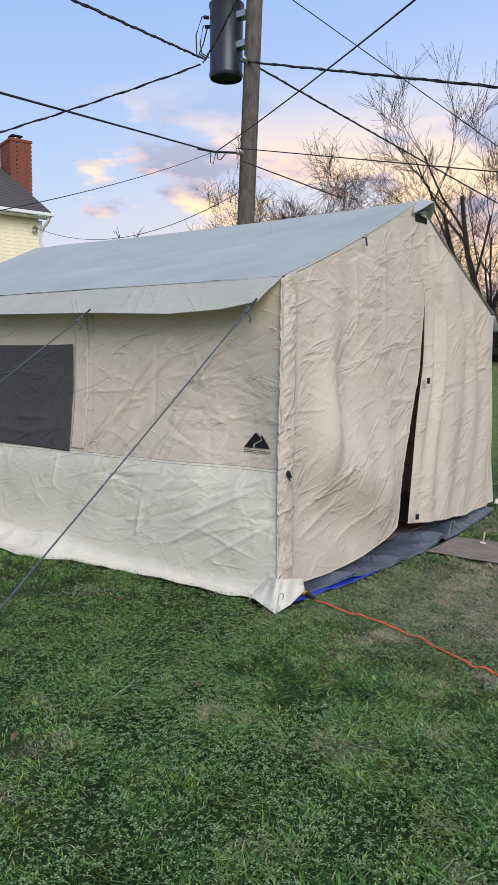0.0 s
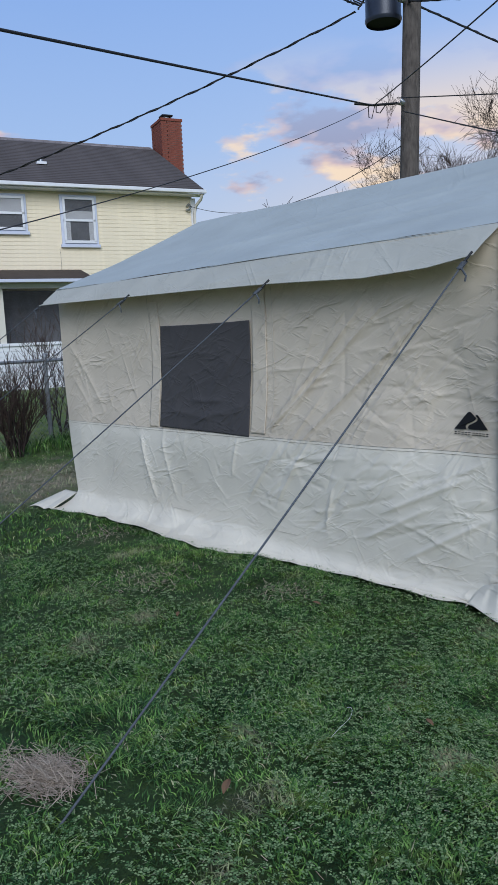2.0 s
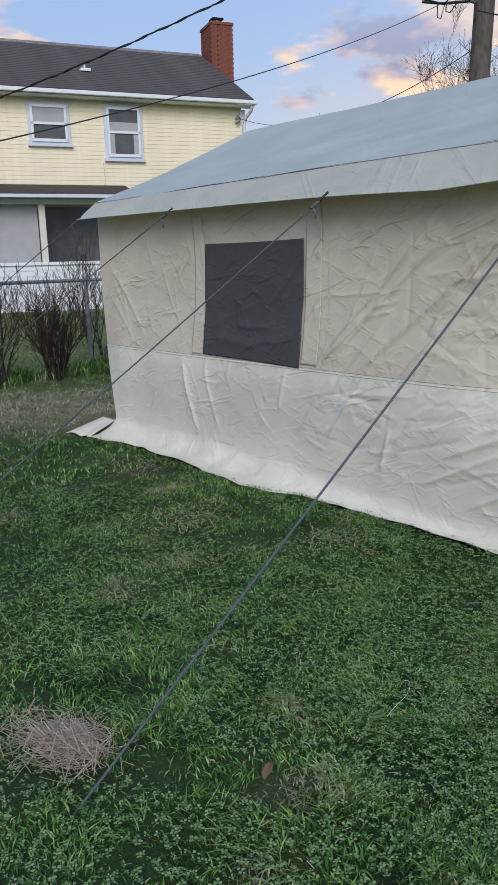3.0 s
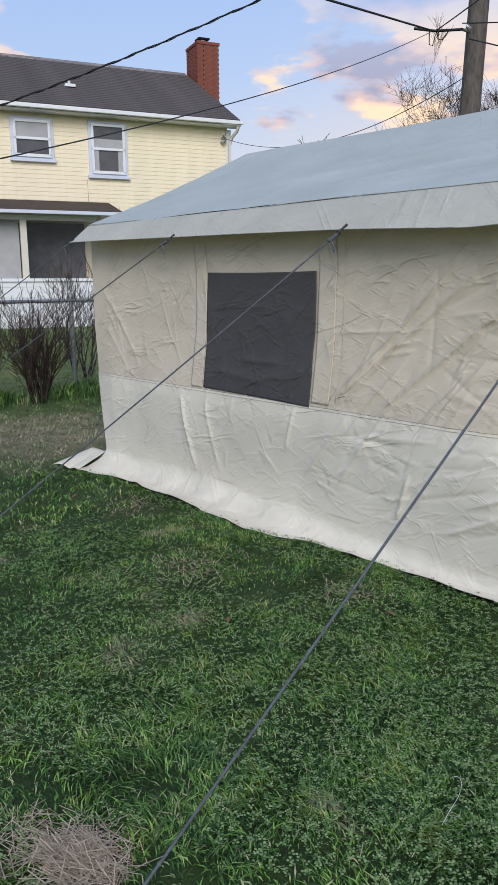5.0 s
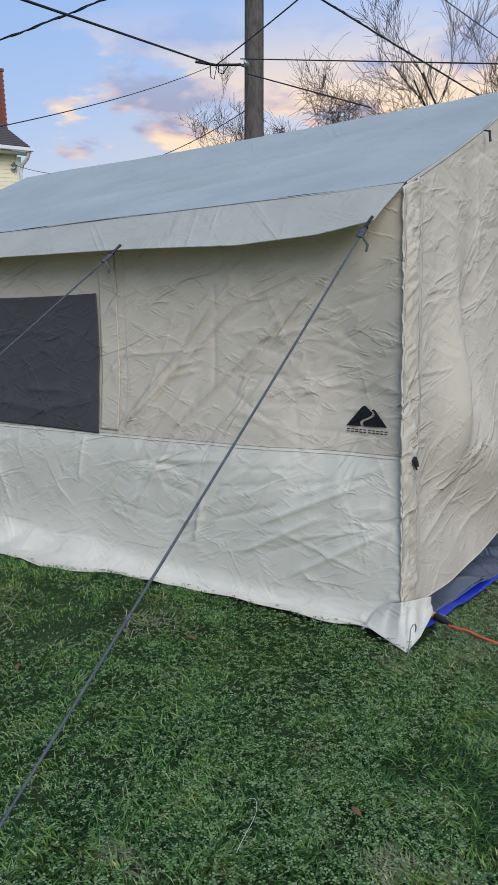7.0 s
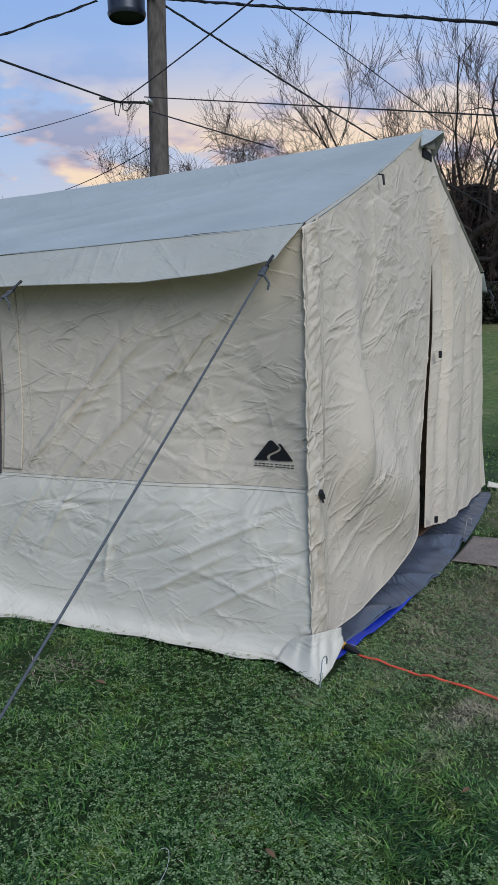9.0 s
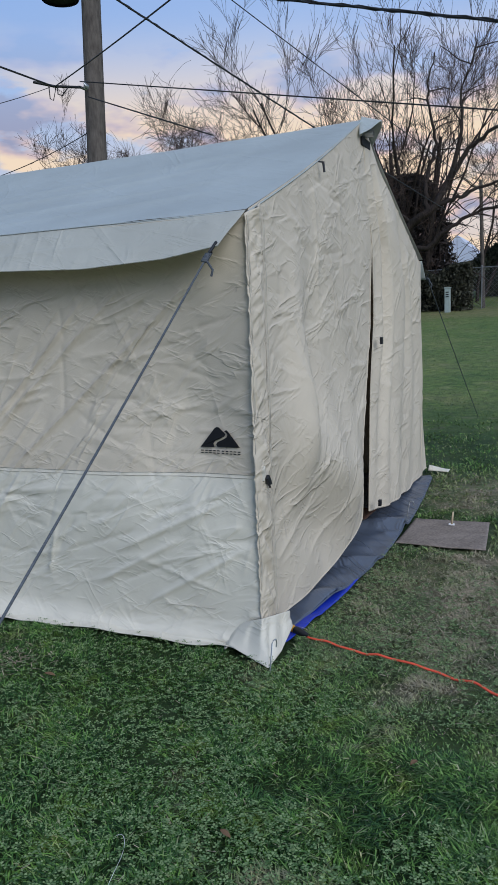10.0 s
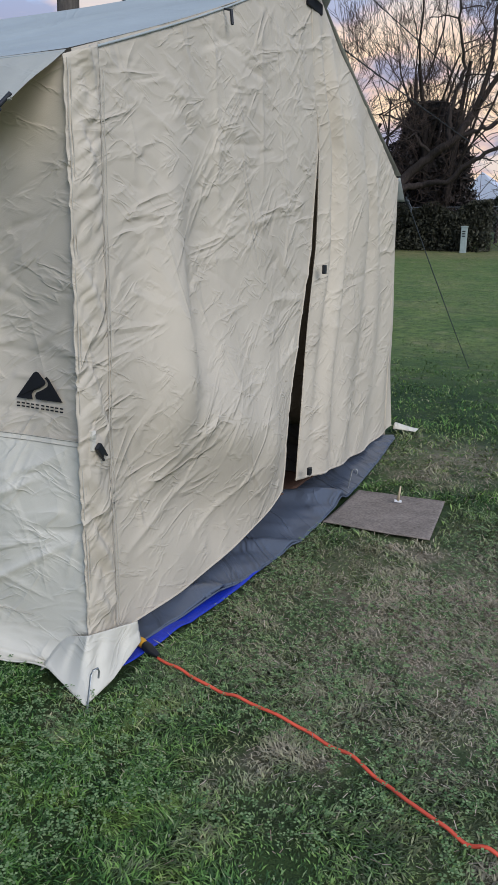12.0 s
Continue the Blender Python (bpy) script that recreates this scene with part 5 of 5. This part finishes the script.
def shell_points(rng, n, radius_at, z0, z1, cx, cy, squash=(1.0, 1.0), thick=0.35):
    """Places through the outer part of a rounded form whose radius by height is radius_at."""
    z = rng.uniform(z0, z1, n)
    th = rng.uniform(0, 2 * math.pi, n)
    lump = 1 + 0.26 * vnoise(th * 1.6 + 9, z * 1.1, 4.0) + 0.22 * vnoise(th * 4, z * 2.2, 7.0)
    r = radius_at((z - z0) / (z1 - z0)) * lump * (1 - thick * rng.uniform(0, 1, n) ** 1.6)
    return np.stack([cx + squash[0] * r * np.cos(th), cy + squash[1] * r * np.sin(th), z], -1)


def build_green():
    rng = np.random.default_rng(70)
    mound = thing("vine_mound", "dark tree stump smothered in vines and brush", "vine-covered tree")
    g = float(ground_z(np.array(-6.05), np.array(31.5)))
    pts = shell_points(rng, 26000, lambda t: 1.95 * np.sqrt(np.clip(1 - (np.clip(t - 0.45, 0, 1) / 0.56) ** 2, 0, 1)) * (0.8 + 0.2 * t), g, g + 5.7, -6.05, 31.8, (0.95, 0.6), 0.5)
    leaf_cloud("crown", pts, 0.10, M_VINE, mound, 71)
    lines = []
    for _ in range(260):
        th, z = rng.uniform(0, 6.28), rng.uniform(g + 0.4, g + 5.6)
        r = 1.85 * math.sqrt(max(1 - max((z - g) / 5.7 - 0.45, 0) ** 2 / 0.3136, 0.0))
        a = np.array([-6.05 + r * math.cos(th), 31.8 + 0.6 * r * math.sin(th), z])
        d = rng.normal(0, 0.6, 3)
        lines.append((np.array([a, a + d * 0.6 + rng.normal(0, 0.1, 3), a + d * 1.1 + (0, 0, -0.15)]), 0.018))
    tubes("brush", lines, M_TWIG, mound, 3)
    tubes("trunk", [(bend((-6.05, 31.8, g - 0.1), (-5.95, 31.8, g + 4.2), 0, 8), np.linspace(0.45, 0.25, 8))], M_BARK, mound, 9)

    fir = thing("cypress_tree", "tall dark cone-shaped cypress", "tree")
    gx, gy = -0.70, 33.0
    g = float(ground_z(np.array(gx), np.array(gy)))
    pts = shell_points(rng, 80000, lambda t: 1.62 * (1 - t) ** 0.58 * np.clip(t * 4 + 0.22, 0, 1) + 0.06, g + 2.5, g + 8.5, gx, gy, (0.92, 0.92), 0.8)
    leaf_cloud("crown", pts, 0.075, M_FIR, fir, 72)
    tubes("trunk", [(bend((gx - 0.6, gy, g - 0.1), (gx, gy, g + 7.6), 0, 10), np.linspace(0.22, 0.05, 10))], M_BARK, fir, 8)

    hedge = thing("vine_hedge", "dark overgrown hedge of vines on a fence", "hedge")
    n = 60000
    x = rng.uniform(-16.0, -3.1, n)
    y = 30.2 + rng.normal(0, 0.28, n)
    gz = ground_z(x, y)
    h = 1.75 + 0.25 * vnoise(x * 1.3, x * 0, 5.0)
    z = gz + h * rng.uniform(0, 1, n) ** 0.8
    leaf_cloud("leaves", np.stack([x, y, z], -1), 0.07, M_HEDGE, hedge, 73)
    bush = thing("evergreen_bush", "dark evergreen bush behind the fence", "bush", "bushes")
    pts = shell_points(rng, 7000, lambda t: 1.3 * np.sqrt(np.clip(1 - (2 * t - 0.9) ** 2, 0.02, 1)), 1.9, 4.2, -2.5, 34.6, (1, 0.8), 0.7)
    leaf_cloud("crown", pts, 0.13, M_FIR, bush, 74)
    tubes("trunk", [(bend((-2.4, 34.0, 1.2), (-2.4, 34.0, 3.5), 0, 5), 0.08)], M_BARK, bush, 6)


build_green()


def shrub(x, y, height, seed, stems):
    rng = np.random.default_rng(seed)
    ob = thing("bare_shrub", "leafless many-stemmed shrub by the wire fence", "shrub", "fence shrubs")
    lines, twigs = [], []
    for k in range(stems):
        a = rng.uniform(0, 6.28)
        grow(rng, (x + 0.11 * math.cos(a), y + 0.11 * math.sin(a), -0.03), (0.26 * math.cos(a), 0.26 * math.sin(a), 1.0), height * rng.uniform(0.55, 0.95), 0.013, 2, 0.55, 0.7, lines, twigs, 0.13)
    k = height / max(p[:, 2].max() for p, _ in lines + twigs)
    foot = np.array([x, y, 0.0])
    lines, twigs = ([(foot + (p - foot) * k, r) for p, r in some] for some in (lines, twigs))
    tubes("trunk", lines, M_BARK, ob, 5)
    tubes("crown", [(p, np.maximum(r, 0.0028)) for p, r in twigs], M_TWIG, ob, 3)


shrub(-6.55, 0.92, 1.45, 80, 26)
shrub(-6.60, 0.25, 1.75, 81, 12)
shrub(-7.45, 1.95, 1.9, 82, 6)
shrub(-7.9, 2.2, 1.8, 83, 5)
shrub(-13.0, 6.1, 3.35, 84, 4)


# ---- wire fence by the house ----
def chain_fence(name, label, p, q, height, cell, posts, radius, rail=0.020):
    fence = thing(name, label, "fence")
    p, q = np.array(p, float), np.array(q, float)
    ln = np.linalg.norm((q - p)[:2])
    d = (q - p) / ln

    def at(s, h):
        b = p + d * s
        return np.array([b[0], b[1], b[2] + h])
    for s in posts:
        tubes("post", [([at(s, -0.1), at(s, height * 0.5), at(s, height + 0.03)], 0.026)], M_LINK, fence, 10)
        tubes("post_cap", [([at(s, height + 0.02), at(s, height + 0.05), at(s, height + 0.075)], [0.034, 0.032, 0.008])], M_LINK, fence, 10)
    tubes("top_rail", [([at(0, height - 0.02), at(ln / 2, height - 0.02), at(ln, height - 0.02)], rail)], M_LINK, fence, 8)
    lines = []
    for k in range(int(-height / cell), int(ln / cell)):
        for sgn in (1, -1):
            s0 = k * cell if sgn > 0 else k * cell + height
            s1 = s0 + sgn * height
            h0, h1 = 0.03, height - 0.03
            if min(s0, s1) < 0 or max(s0, s1) > ln:
                continue
            lines.append(([at(s0, h0), at((s0 + s1) / 2, (h0 + h1) / 2), at(s1, h1)], radius))
    tagged(tubes("wire_mesh", lines, M_LINK, fence, 3), kind="stuff")
    return fence


chain_fence("wire_fence", "galvanised chain-link fence with a top rail", (-6.95, -3.43, 0.0), (-6.95, 4.57, 0.0), 1.09, 0.085, (0.0, 2.5, 5.0, 8.0), 0.0022)
chain_fence("wire_fence", "tall chain-link fence across the end of the lawn", (-9.0, 30.8, 1.30), (12.0, 30.8, 1.30), 1.75, 0.16, (0.5, 3.5, 6.2, 8.4, 11.0, 14.0, 17.0, 20.0), 0.004)


# ---- far end of the lawn ----
def build_far():
    post = thing("utility_box", "grey-green utility pedestal by the hedge", "utility box")
    g = float(ground_z(np.array(-4.2), np.array(29.3)))
    part("body", box_bm(-4.07, -3.85, 29.2, 29.42, g - 0.05, g + 0.95, 0.02), M_BOX, post)
    part("cap", box_bm(-4.09, -3.83, 29.18, 29.44, g + 0.95, g + 1.0, 0.01), M_BOX, post)
    for k in range(3):
        part("mark", box_bm(-4.02, -3.90, 29.190, 29.197, g + 0.60 + 0.09 * k, g + 0.64 + 0.09 * k), M_BLACK, post)

    shed = thing("garden_shed", "small cream wooden shed with a brown roof", "shed")
    x0, x1, y0, y1, g = -0.80, 2.8, 36.0, 38.5, 2.05
    part("wall", box_bm(x0, x1, y0, y1, g, g + 1.68), M_SHED, shed)
    bm = bmesh.new()
    prof = [(y0 - 0.25, g + 1.62), (y0 + 0.9, g + 2.5), (y1 - 0.9, g + 2.5), (y1 + 0.25, g + 1.62)]
    vs = [bm.verts.new((x, y, z)) for x in (x0 - 0.2, x1 + 0.2) for y, z in prof]
    for f in ((0, 1, 2, 3), (7, 6, 5, 4), (0, 4, 5, 1), (1, 5, 6, 2), (2, 6, 7, 3), (3, 7, 4, 0)):
        bm.faces.new([vs[i] for i in f])
    part("roof", bm, M_BROWN, shed)
    win = part("window", box_bm(x0 + 0.45, x0 + 1.00, y0 - 0.04, y0 - 0.002, g + 1.0, g + 1.55, 0.01), M_WHITE, shed)
    for i in range(2):
        for j in range(3):
            # pane coloured near-black for the unlit inside of the shed
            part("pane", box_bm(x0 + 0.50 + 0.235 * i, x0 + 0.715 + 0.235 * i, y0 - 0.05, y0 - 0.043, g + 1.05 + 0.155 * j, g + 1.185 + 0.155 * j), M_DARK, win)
    part("door", box_bm(x0 + 1.4, x0 + 2.2, y0 - 0.05, y0 - 0.002, g + 0.05, g + 1.5, 0.01), M_WHITE, shed)

    gate = thing("gate_frame", "pale metal gate frame with a cross brace leaning on the fence", "gate")
    c = [(-1.95, 1.72), (-1.18, 1.72), (-1.18, 2.55), (-1.95, 2.55)]
    for (a, b), (u, v) in zip(c, c[1:] + c[:1]):
        tubes("bar", [([(a, 31.6, b), (u, 31.65, v)], 0.035)], M_STEEL, gate, 6)
    for a, b in ((c[0], c[2]), (c[1], c[3])):
        tubes("brace", [([(a[0], 31.62, a[1]), (b[0], 31.66, b[1])], 0.025)], M_STEEL, gate, 6)

    ladder = thing("ladder", "faded blue ladder leaning beside the shed", "ladder")
    for dx in (0, 0.30):
        tubes("rail", [([(-1.75 + dx, 34.6, 1.88), (-1.42 + dx, 35.2, 3.75)], 0.04)], M_BLUE, ladder, 6)
    for k in range(7):
        t = 0.1 + k * 0.125
        a = np.array([-1.75 + 0.33 * t, 34.6 + 0.6 * t, 1.88 + 1.87 * t])
        tubes("rung", [([a, a + (0.30, 0, 0)], 0.03)], M_BLUE, ladder, 6)

    pole = thing("wooden_post", "tall thin weathered wooden post", "post")
    tubes("shaft", [(bend((-2.77, 31.2, 1.2), (-2.92, 31.2, 6.6), 0, 6), np.linspace(0.085, 0.07, 6))], M_POLE, pole, 9)

    far = thing("far_house", "distant white house with a grey-blue roof", "house")
    fx, fy, g = -8.5, 52.0, 1.30
    part("wall", box_bm(fx, fx + 3.4, fy, fy + 6, g, g + 3.1), M_WHITE, far)
    bm = bmesh.new()
    prof = [(fx - 0.3, g + 3.0), (fx + 1.6, g + 5.1), (fx + 3.7, g + 3.0)]
    vs = [bm.verts.new((x, y, z)) for y in (fy - 0.2, fy + 6.2) for x, z in prof]
    for f in ((0, 1, 2), (5, 4, 3), (0, 3, 4, 1), (1, 4, 5, 2), (2, 5, 3, 0)):
        bm.faces.new([vs[i] for i in f])
    part("roof", bm, M_TRIM, far)
    for k in range(3):
        w = part("window", box_bm(fx + 0.4 + 1.0 * k, fx + 1.1 + 1.0 * k, fy - 0.05, fy - 0.01, g + 1.2, g + 2.4, 0.01), M_WHITE, far)
        # pane coloured near-black for the unlit rooms behind
        part("pane", box_bm(fx + 0.48 + 1.0 * k, fx + 1.02 + 1.0 * k, fy - 0.07, fy - 0.055, g + 1.3, g + 2.3), M_DARK, w)

    # thicket behind the hedge, up to the skyline
    rng = np.random.default_rng(90)
    thicket = thing("thicket", "far tangle of bare twigs behind the hedge", "thicket", kind="stuff")
    lines = []
    for _ in range(1500):
        x, y = rng.uniform(-26, 9), rng.uniform(38, 46)
        h = rng.uniform(2.2, 4.8) * (0.45 if abs(x + 5.0) < 1.3 else 1.0)
        a = np.array([x, y, 1.3])
        d = np.array([rng.normal(0, 0.5), 0, h])
        lines.append((np.array([a, a + d * 0.5 + rng.normal(0, 0.2, 3), a + d + rng.normal(0, 0.3, 3)]), np.array([0.03, 0.022, 0.012])))
        for _ in range(4):
            k = rng.uniform(0.3, 0.9)
            e = a + d * k
            lines.append((np.array([e, e + (rng.normal(0, 0.5), 0, rng.uniform(0.3, 0.8)), e + (rng.normal(0, 0.8), 0, rng.uniform(0.6, 1.3))]), 0.011))
    tagged(tubes("twigs", lines, M_TWIG, thicket, 3), kind="stuff")

    trike = thing("toy_tricycle", "small white and black toy tricycle by the shed", "tricycle")
    for x in (-0.75, -0.35):
        t = np.linspace(0, 2 * math.pi, 17)
        tubes("wheel", [(np.stack([x + 0.16 * np.cos(t), 0 * t + 35.7, 2.20 + 0.16 * np.sin(t)], -1), 0.03)], M_BLACK, trike, 6)
    tubes("frame", [([(-0.75, 35.7, 2.22), (-0.60, 35.7, 2.37), (-0.35, 35.7, 2.22)], 0.03), ([(-0.75, 35.7, 2.22), (-0.72, 35.7, 2.57)], 0.025)], M_WHITE, trike, 6)

    tub = thing("navy_bucket", "navy and black plastic bucket lying on the lawn", "bucket")
    t = np.linspace(0, 1, 6)
    tubes("body", [(np.stack([1.38 + 0.30 * t, 4.60 + 0.06 * t, 0.10 + 0 * t], -1), 0.085 + 0.02 * t)], M_NAVY, tub, 20)
    tubes("rim", [(np.array([(1.355, 4.595, 0.10), (1.37, 4.598, 0.10), (1.385, 4.60, 0.10)]), [0.09, 0.098, 0.09])], M_BLACK, tub, 20)
    bm = bmesh.new()
    bmesh.ops.create_circle(bm, cap_ends=True, segments=20, radius=0.088, matrix=pose(1.36, 4.595, 0.10, 0, 90, 11))
    part("base", bm, M_BLACK, tub)


build_far()


# ---- grass ----
def scatter(rng, n, cx, cy, r0, r1, power):
    r = r0 + (r1 - r0) * rng.uniform(0, 1, n) ** power
    th = rng.uniform(0, 2 * math.pi, n)
    return cx + r * np.cos(th), cy + r * np.sin(th)


def clear(x, y):
    """True where nothing lies on the lawn."""
    edge = -np.interp(x, SOD_X, SOD_Y) + 0.015
    tent = (x > -3.74) & (x < 0.02) & (y > edge) & (y < 3.42)
    sheet = (x > -0.1) & (x < 0.19 - 0.10 * ((y - 1.5) / 1.6) ** 2) & (y > 0.06) & (y < 3.4)
    corner = (x > -0.12) & (x < 0.12) & (y > -0.10) & (y < 0.1)
    mat = (x > 0.18) & (x < 0.685) & (y > 1.475) & (y < 2.03)
    straw = np.hypot(x + 0.30, (y + 2.01) * 1.2) < 0.11
    return ~(tent | sheet | mat | straw | corner)


def blades(name, x, y, tall, wide, seed, lean=0.75, label="short mown lawn grass with clumps", material=None):
    """Blades of grass, each a bent kite; tufts stand taller and lie over in one direction."""
    rng = np.random.default_rng(seed)
    tuft = vnoise(x * 7.5, y * 7.5, 2.0) + 0.6 * vnoise(x * 16.0, y * 16.0, 3.0)
    bald = vnoise(x * 2.6, y * 2.6, 14.0) + 0.5 * vnoise(x * 6.5, y * 6.5, 15.0)
    ok = clear(x, y) & ((bald > -0.62) | (rng.uniform(0, 1, len(x)) < 0.88)) & (rng.uniform(0, 1, len(x)) < 0.70 + 0.5 * tuft)
    x, y, tuft = x[ok], y[ok], tuft[ok]
    n = len(x)
    clump = 0.90 + 0.30 * vnoise(x * 2.2, y * 2.2, 1.0) + 0.42 * np.maximum(tuft, -0.6)
    dry = np.exp(-(((x - 1.05) / 0.9) ** 2) - ((y - 0.75) / 0.9) ** 2)
    h = tall * rng.uniform(0.5, 1.25, n) * np.clip(clump, 0.38, 1.9) * (1 - 0.45 * dry)
    w = wide * rng.uniform(0.6, 1.35, n)
    ph = 5.0 * vnoise(x * 4.5, y * 4.5, 5.0) + rng.normal(0, 1.3, n)
    th = ph + math.pi / 2 + rng.normal(0, 0.5, n)
    tip = lean * rng.uniform(0.3, 1.5, n) * h
    z = ground_z(x, y) - 0.008
    cx, sx, cp, sp = np.cos(th), np.sin(th), np.cos(ph), np.sin(ph)
    v = np.empty((n, 4, 3), np.float32)
    for k, (s, f, g) in enumerate(((0.0, -0.05, 0.0), (0.5, 0.34, 0.60), (0.0, 1.0, 1.0), (-0.5, 0.30, 0.58))):
        v[:, k, 0] = x + s * w * cx + f * tip * cp
        v[:, k, 1] = y + s * w * sx + f * tip * sp
        v[:, k, 2] = z + g * h * (1 - 0.25 * f * lean)
    base = np.arange(n, dtype=np.int32)[:, None] * 4
    tris = np.concatenate([base + np.array([[0, 1, 3]]), base + np.array([[3, 1, 2]])], 0)
    ob = fast_mesh(name, v.reshape(-1, 3), tris, material or M_GRASS)
    tagged(ob, label, "grass", kind="stuff")


G = np.random.default_rng(100)
blades("grass", *scatter(G, 380000, 0.25, -1.45, 0.0, 2.8, 0.56), 0.031, 0.0042, 101, 1.1)
blades("grass", *scatter(G, 110000, 1.0, -0.5, 0.0, 1.3, 0.55), 0.030, 0.0042, 108, 1.1)
blades("grass", *scatter(G, 90000, 0.9, 0.6, 0.0, 1.9, 0.55), 0.028, 0.0046, 102, 1.15)
blades("grass", *scatter(G, 170000, -0.5, -0.6, 2.1, 7.0, 1.25), 0.040, 0.0075, 103, 0.95)
fx, fy = G.uniform(-9.0, 3.2, 120000), 2.6 + 24.0 * G.uniform(0, 1, 120000) ** 1.7
blades("grass", fx, fy, 0.024, 0.013, 104, 1.5, "short far grass in the open lawn", M_SHORT)
fx, fy = G.uniform(-13.2, -3.6, 36000), G.uniform(-2.5, 8.0, 36000)
blades("grass", fx, fy, 0.038, 0.012, 105, 1.2)
# tall uncut tufts along the wire fence, short ones before the skirt of the tent
fx, fy = -6.75 + G.normal(0, 0.16, 7000), G.uniform(-1.5, 3.5, 7000)
blades("grass", fx, fy, 0.19, 0.010, 106, 0.6, "long uncut grass along the wire fence")
fx = G.uniform(-3.6, 0.0, 7000)
blades("grass", fx, -np.interp(fx, SOD_X, SOD_Y) - 0.012 - np.abs(G.normal(0, 0.03, 7000)), 0.034, 0.0046, 107, 0.7, "grass along the skirt of the tent")


def clover():
    rng = np.random.default_rng(110)
    x, y = scatter(rng, 60000, 0.4, -1.0, 0.0, 3.0, 0.60)
    keep = clear(x, y) & (vnoise(x * 1.7, y * 1.7, 8.0) + 0.5 * vnoise(x * 6, y * 6, 9.0) > -0.35)
    x, y = x[keep], y[keep]
    n = len(x)
    z = ground_z(x, y) + rng.uniform(0.012, 0.034, n)
    th0 = rng.uniform(0, 6.28, n)
    s = rng.uniform(0.0035, 0.0075, n)
    v = np.empty((n, 3, 4, 3), np.float32)
    for k in range(3):
        th = th0 + k * 2.094
        c, q = np.cos(th), np.sin(th)
        for j, (f, g, up) in enumerate(((0.1, 0.0, 0.0), (0.9, 0.62, 0.25), (1.45, 0.0, 0.15), (0.9, -0.62, 0.25))):
            v[:, k, j, 0] = x + s * (f * c - g * q)
            v[:, k, j, 1] = y + s * (f * q + g * c)
            v[:, k, j, 2] = z + s * up
    ob = fast_mesh("clover", v.reshape(-1, 3), np.arange(n * 12).reshape(-1, 4), M_CLOVER)
    tagged(ob, "small pale clover leaves among the grass", "clover", kind="stuff")


clover()


def dry_stems():
    rng = np.random.default_rng(120)
    spots = [(-0.30, -2.01, 0.10, 800, 0.058), (-0.42, -2.07, 0.12, 260, 0.050), (1.05, 0.75, 0.85, 5200, 0.017), (0.55, 2.6, 0.6, 1500, 0.025), (-4.9, 0.1, 0.9, 2500, 0.04), (0.3, -1.4, 1.8, 350, 0.018),
             (-1.6, -0.75, 0.25, 350, 0.03), (-2.6, -0.40, 0.22, 300, 0.03), (-0.9, -0.42, 0.15, 200, 0.03)]
    xs, ys, ls = [], [], []
    for cx, cy, r, n, ln in spots:
        xs.append(rng.normal(cx, r * 0.55, n)), ys.append(rng.normal(cy, r * 0.5, n)), ls.append(np.full(n, ln))
    x, y, ln = np.concatenate(xs), np.concatenate(ys), np.concatenate(ls)
    keep = clear(x, y) | (np.hypot(x + 0.32, y + 2.02) < 0.2)
    x, y, ln = x[keep], y[keep], ln[keep] * rng.uniform(0.4, 1.5, keep.sum())
    n = len(x)
    pile = np.exp(-(((x + 0.32) / 0.12) ** 2) - ((y + 2.02) / 0.09) ** 2)
    th = np.where(rng.uniform(0, 1, n) < 0.8 * pile + 0.1, rng.normal(0.5, 0.5, n), rng.uniform(0, 6.28, n))
    z = ground_z(x, y) + rng.uniform(0.006, 0.024, n) + 0.03 * pile * rng.uniform(0, 1, n)
    dz = rng.normal(0, 0.16, n) * ln
    w = 0.0010
    c, s = np.cos(th), np.sin(th)
    v = np.stack([np.stack([x - c * ln / 2 - s * w, y - s * ln / 2 + c * w, z - dz], -1), np.stack([x - c * ln / 2 + s * w, y - s * ln / 2 - c * w, z - dz], -1),
                  np.stack([x + c * ln / 2 + s * w, y + s * ln / 2 - c * w, z + dz], -1), np.stack([x + c * ln / 2 - s * w, y + s * ln / 2 + c * w, z + dz], -1)], 1)
    ob = fast_mesh("dry_stems", v.reshape(-1, 3), np.arange(4 * n).reshape(n, 4), M_STRAW)
    tagged(ob, "dead straw-coloured stems lying in patches on the lawn", "dry grass", kind="stuff")


dry_stems()


def fallen_leaf(x, y, turn, size):
    def shape(u, v):
        w = np.sin(np.pi * np.clip(v, 0.02, 0.98)) ** 0.7
        return size * 0.42 * (u - 0.5) * w, size * (v - 0.5), 0.006 + size * 0.18 * np.abs(u - 0.5) + 0.1 * size * np.sin(3 * v)
    ob = cloth("fallen_leaf", shape, 6, 8, M_LEAF, None, "", 0.001)
    tagged(ob, "dry curled brown leaf lying on the grass", "leaf", "fallen leaves")
    ob.matrix_world = pose(x, y, 0.030, 8, -6, turn)


for args in ((0.142, -1.708, 30, 0.055), (-0.62, -0.50, 100, 0.04), (-2.9, -0.62, 10, 0.05), (0.35, -1.05, 70, 0.035), (0.72, -0.60, 160, 0.035), (-1.0, -1.0, 45, 0.04)):
    fallen_leaf(*args)

t = np.linspace(0, 1, 14)
string = tubes("string", [(np.stack([0.10 + 0.085 * t, -1.15 - 0.16 * t**1.6 + 0.02 * np.sin(4 * t), 0.036 + 0.004 * np.sin(9 * t)], -1), 0.0005)], M_WHITE)
tagged(string, "loose bit of pale string lying in the grass", "string")
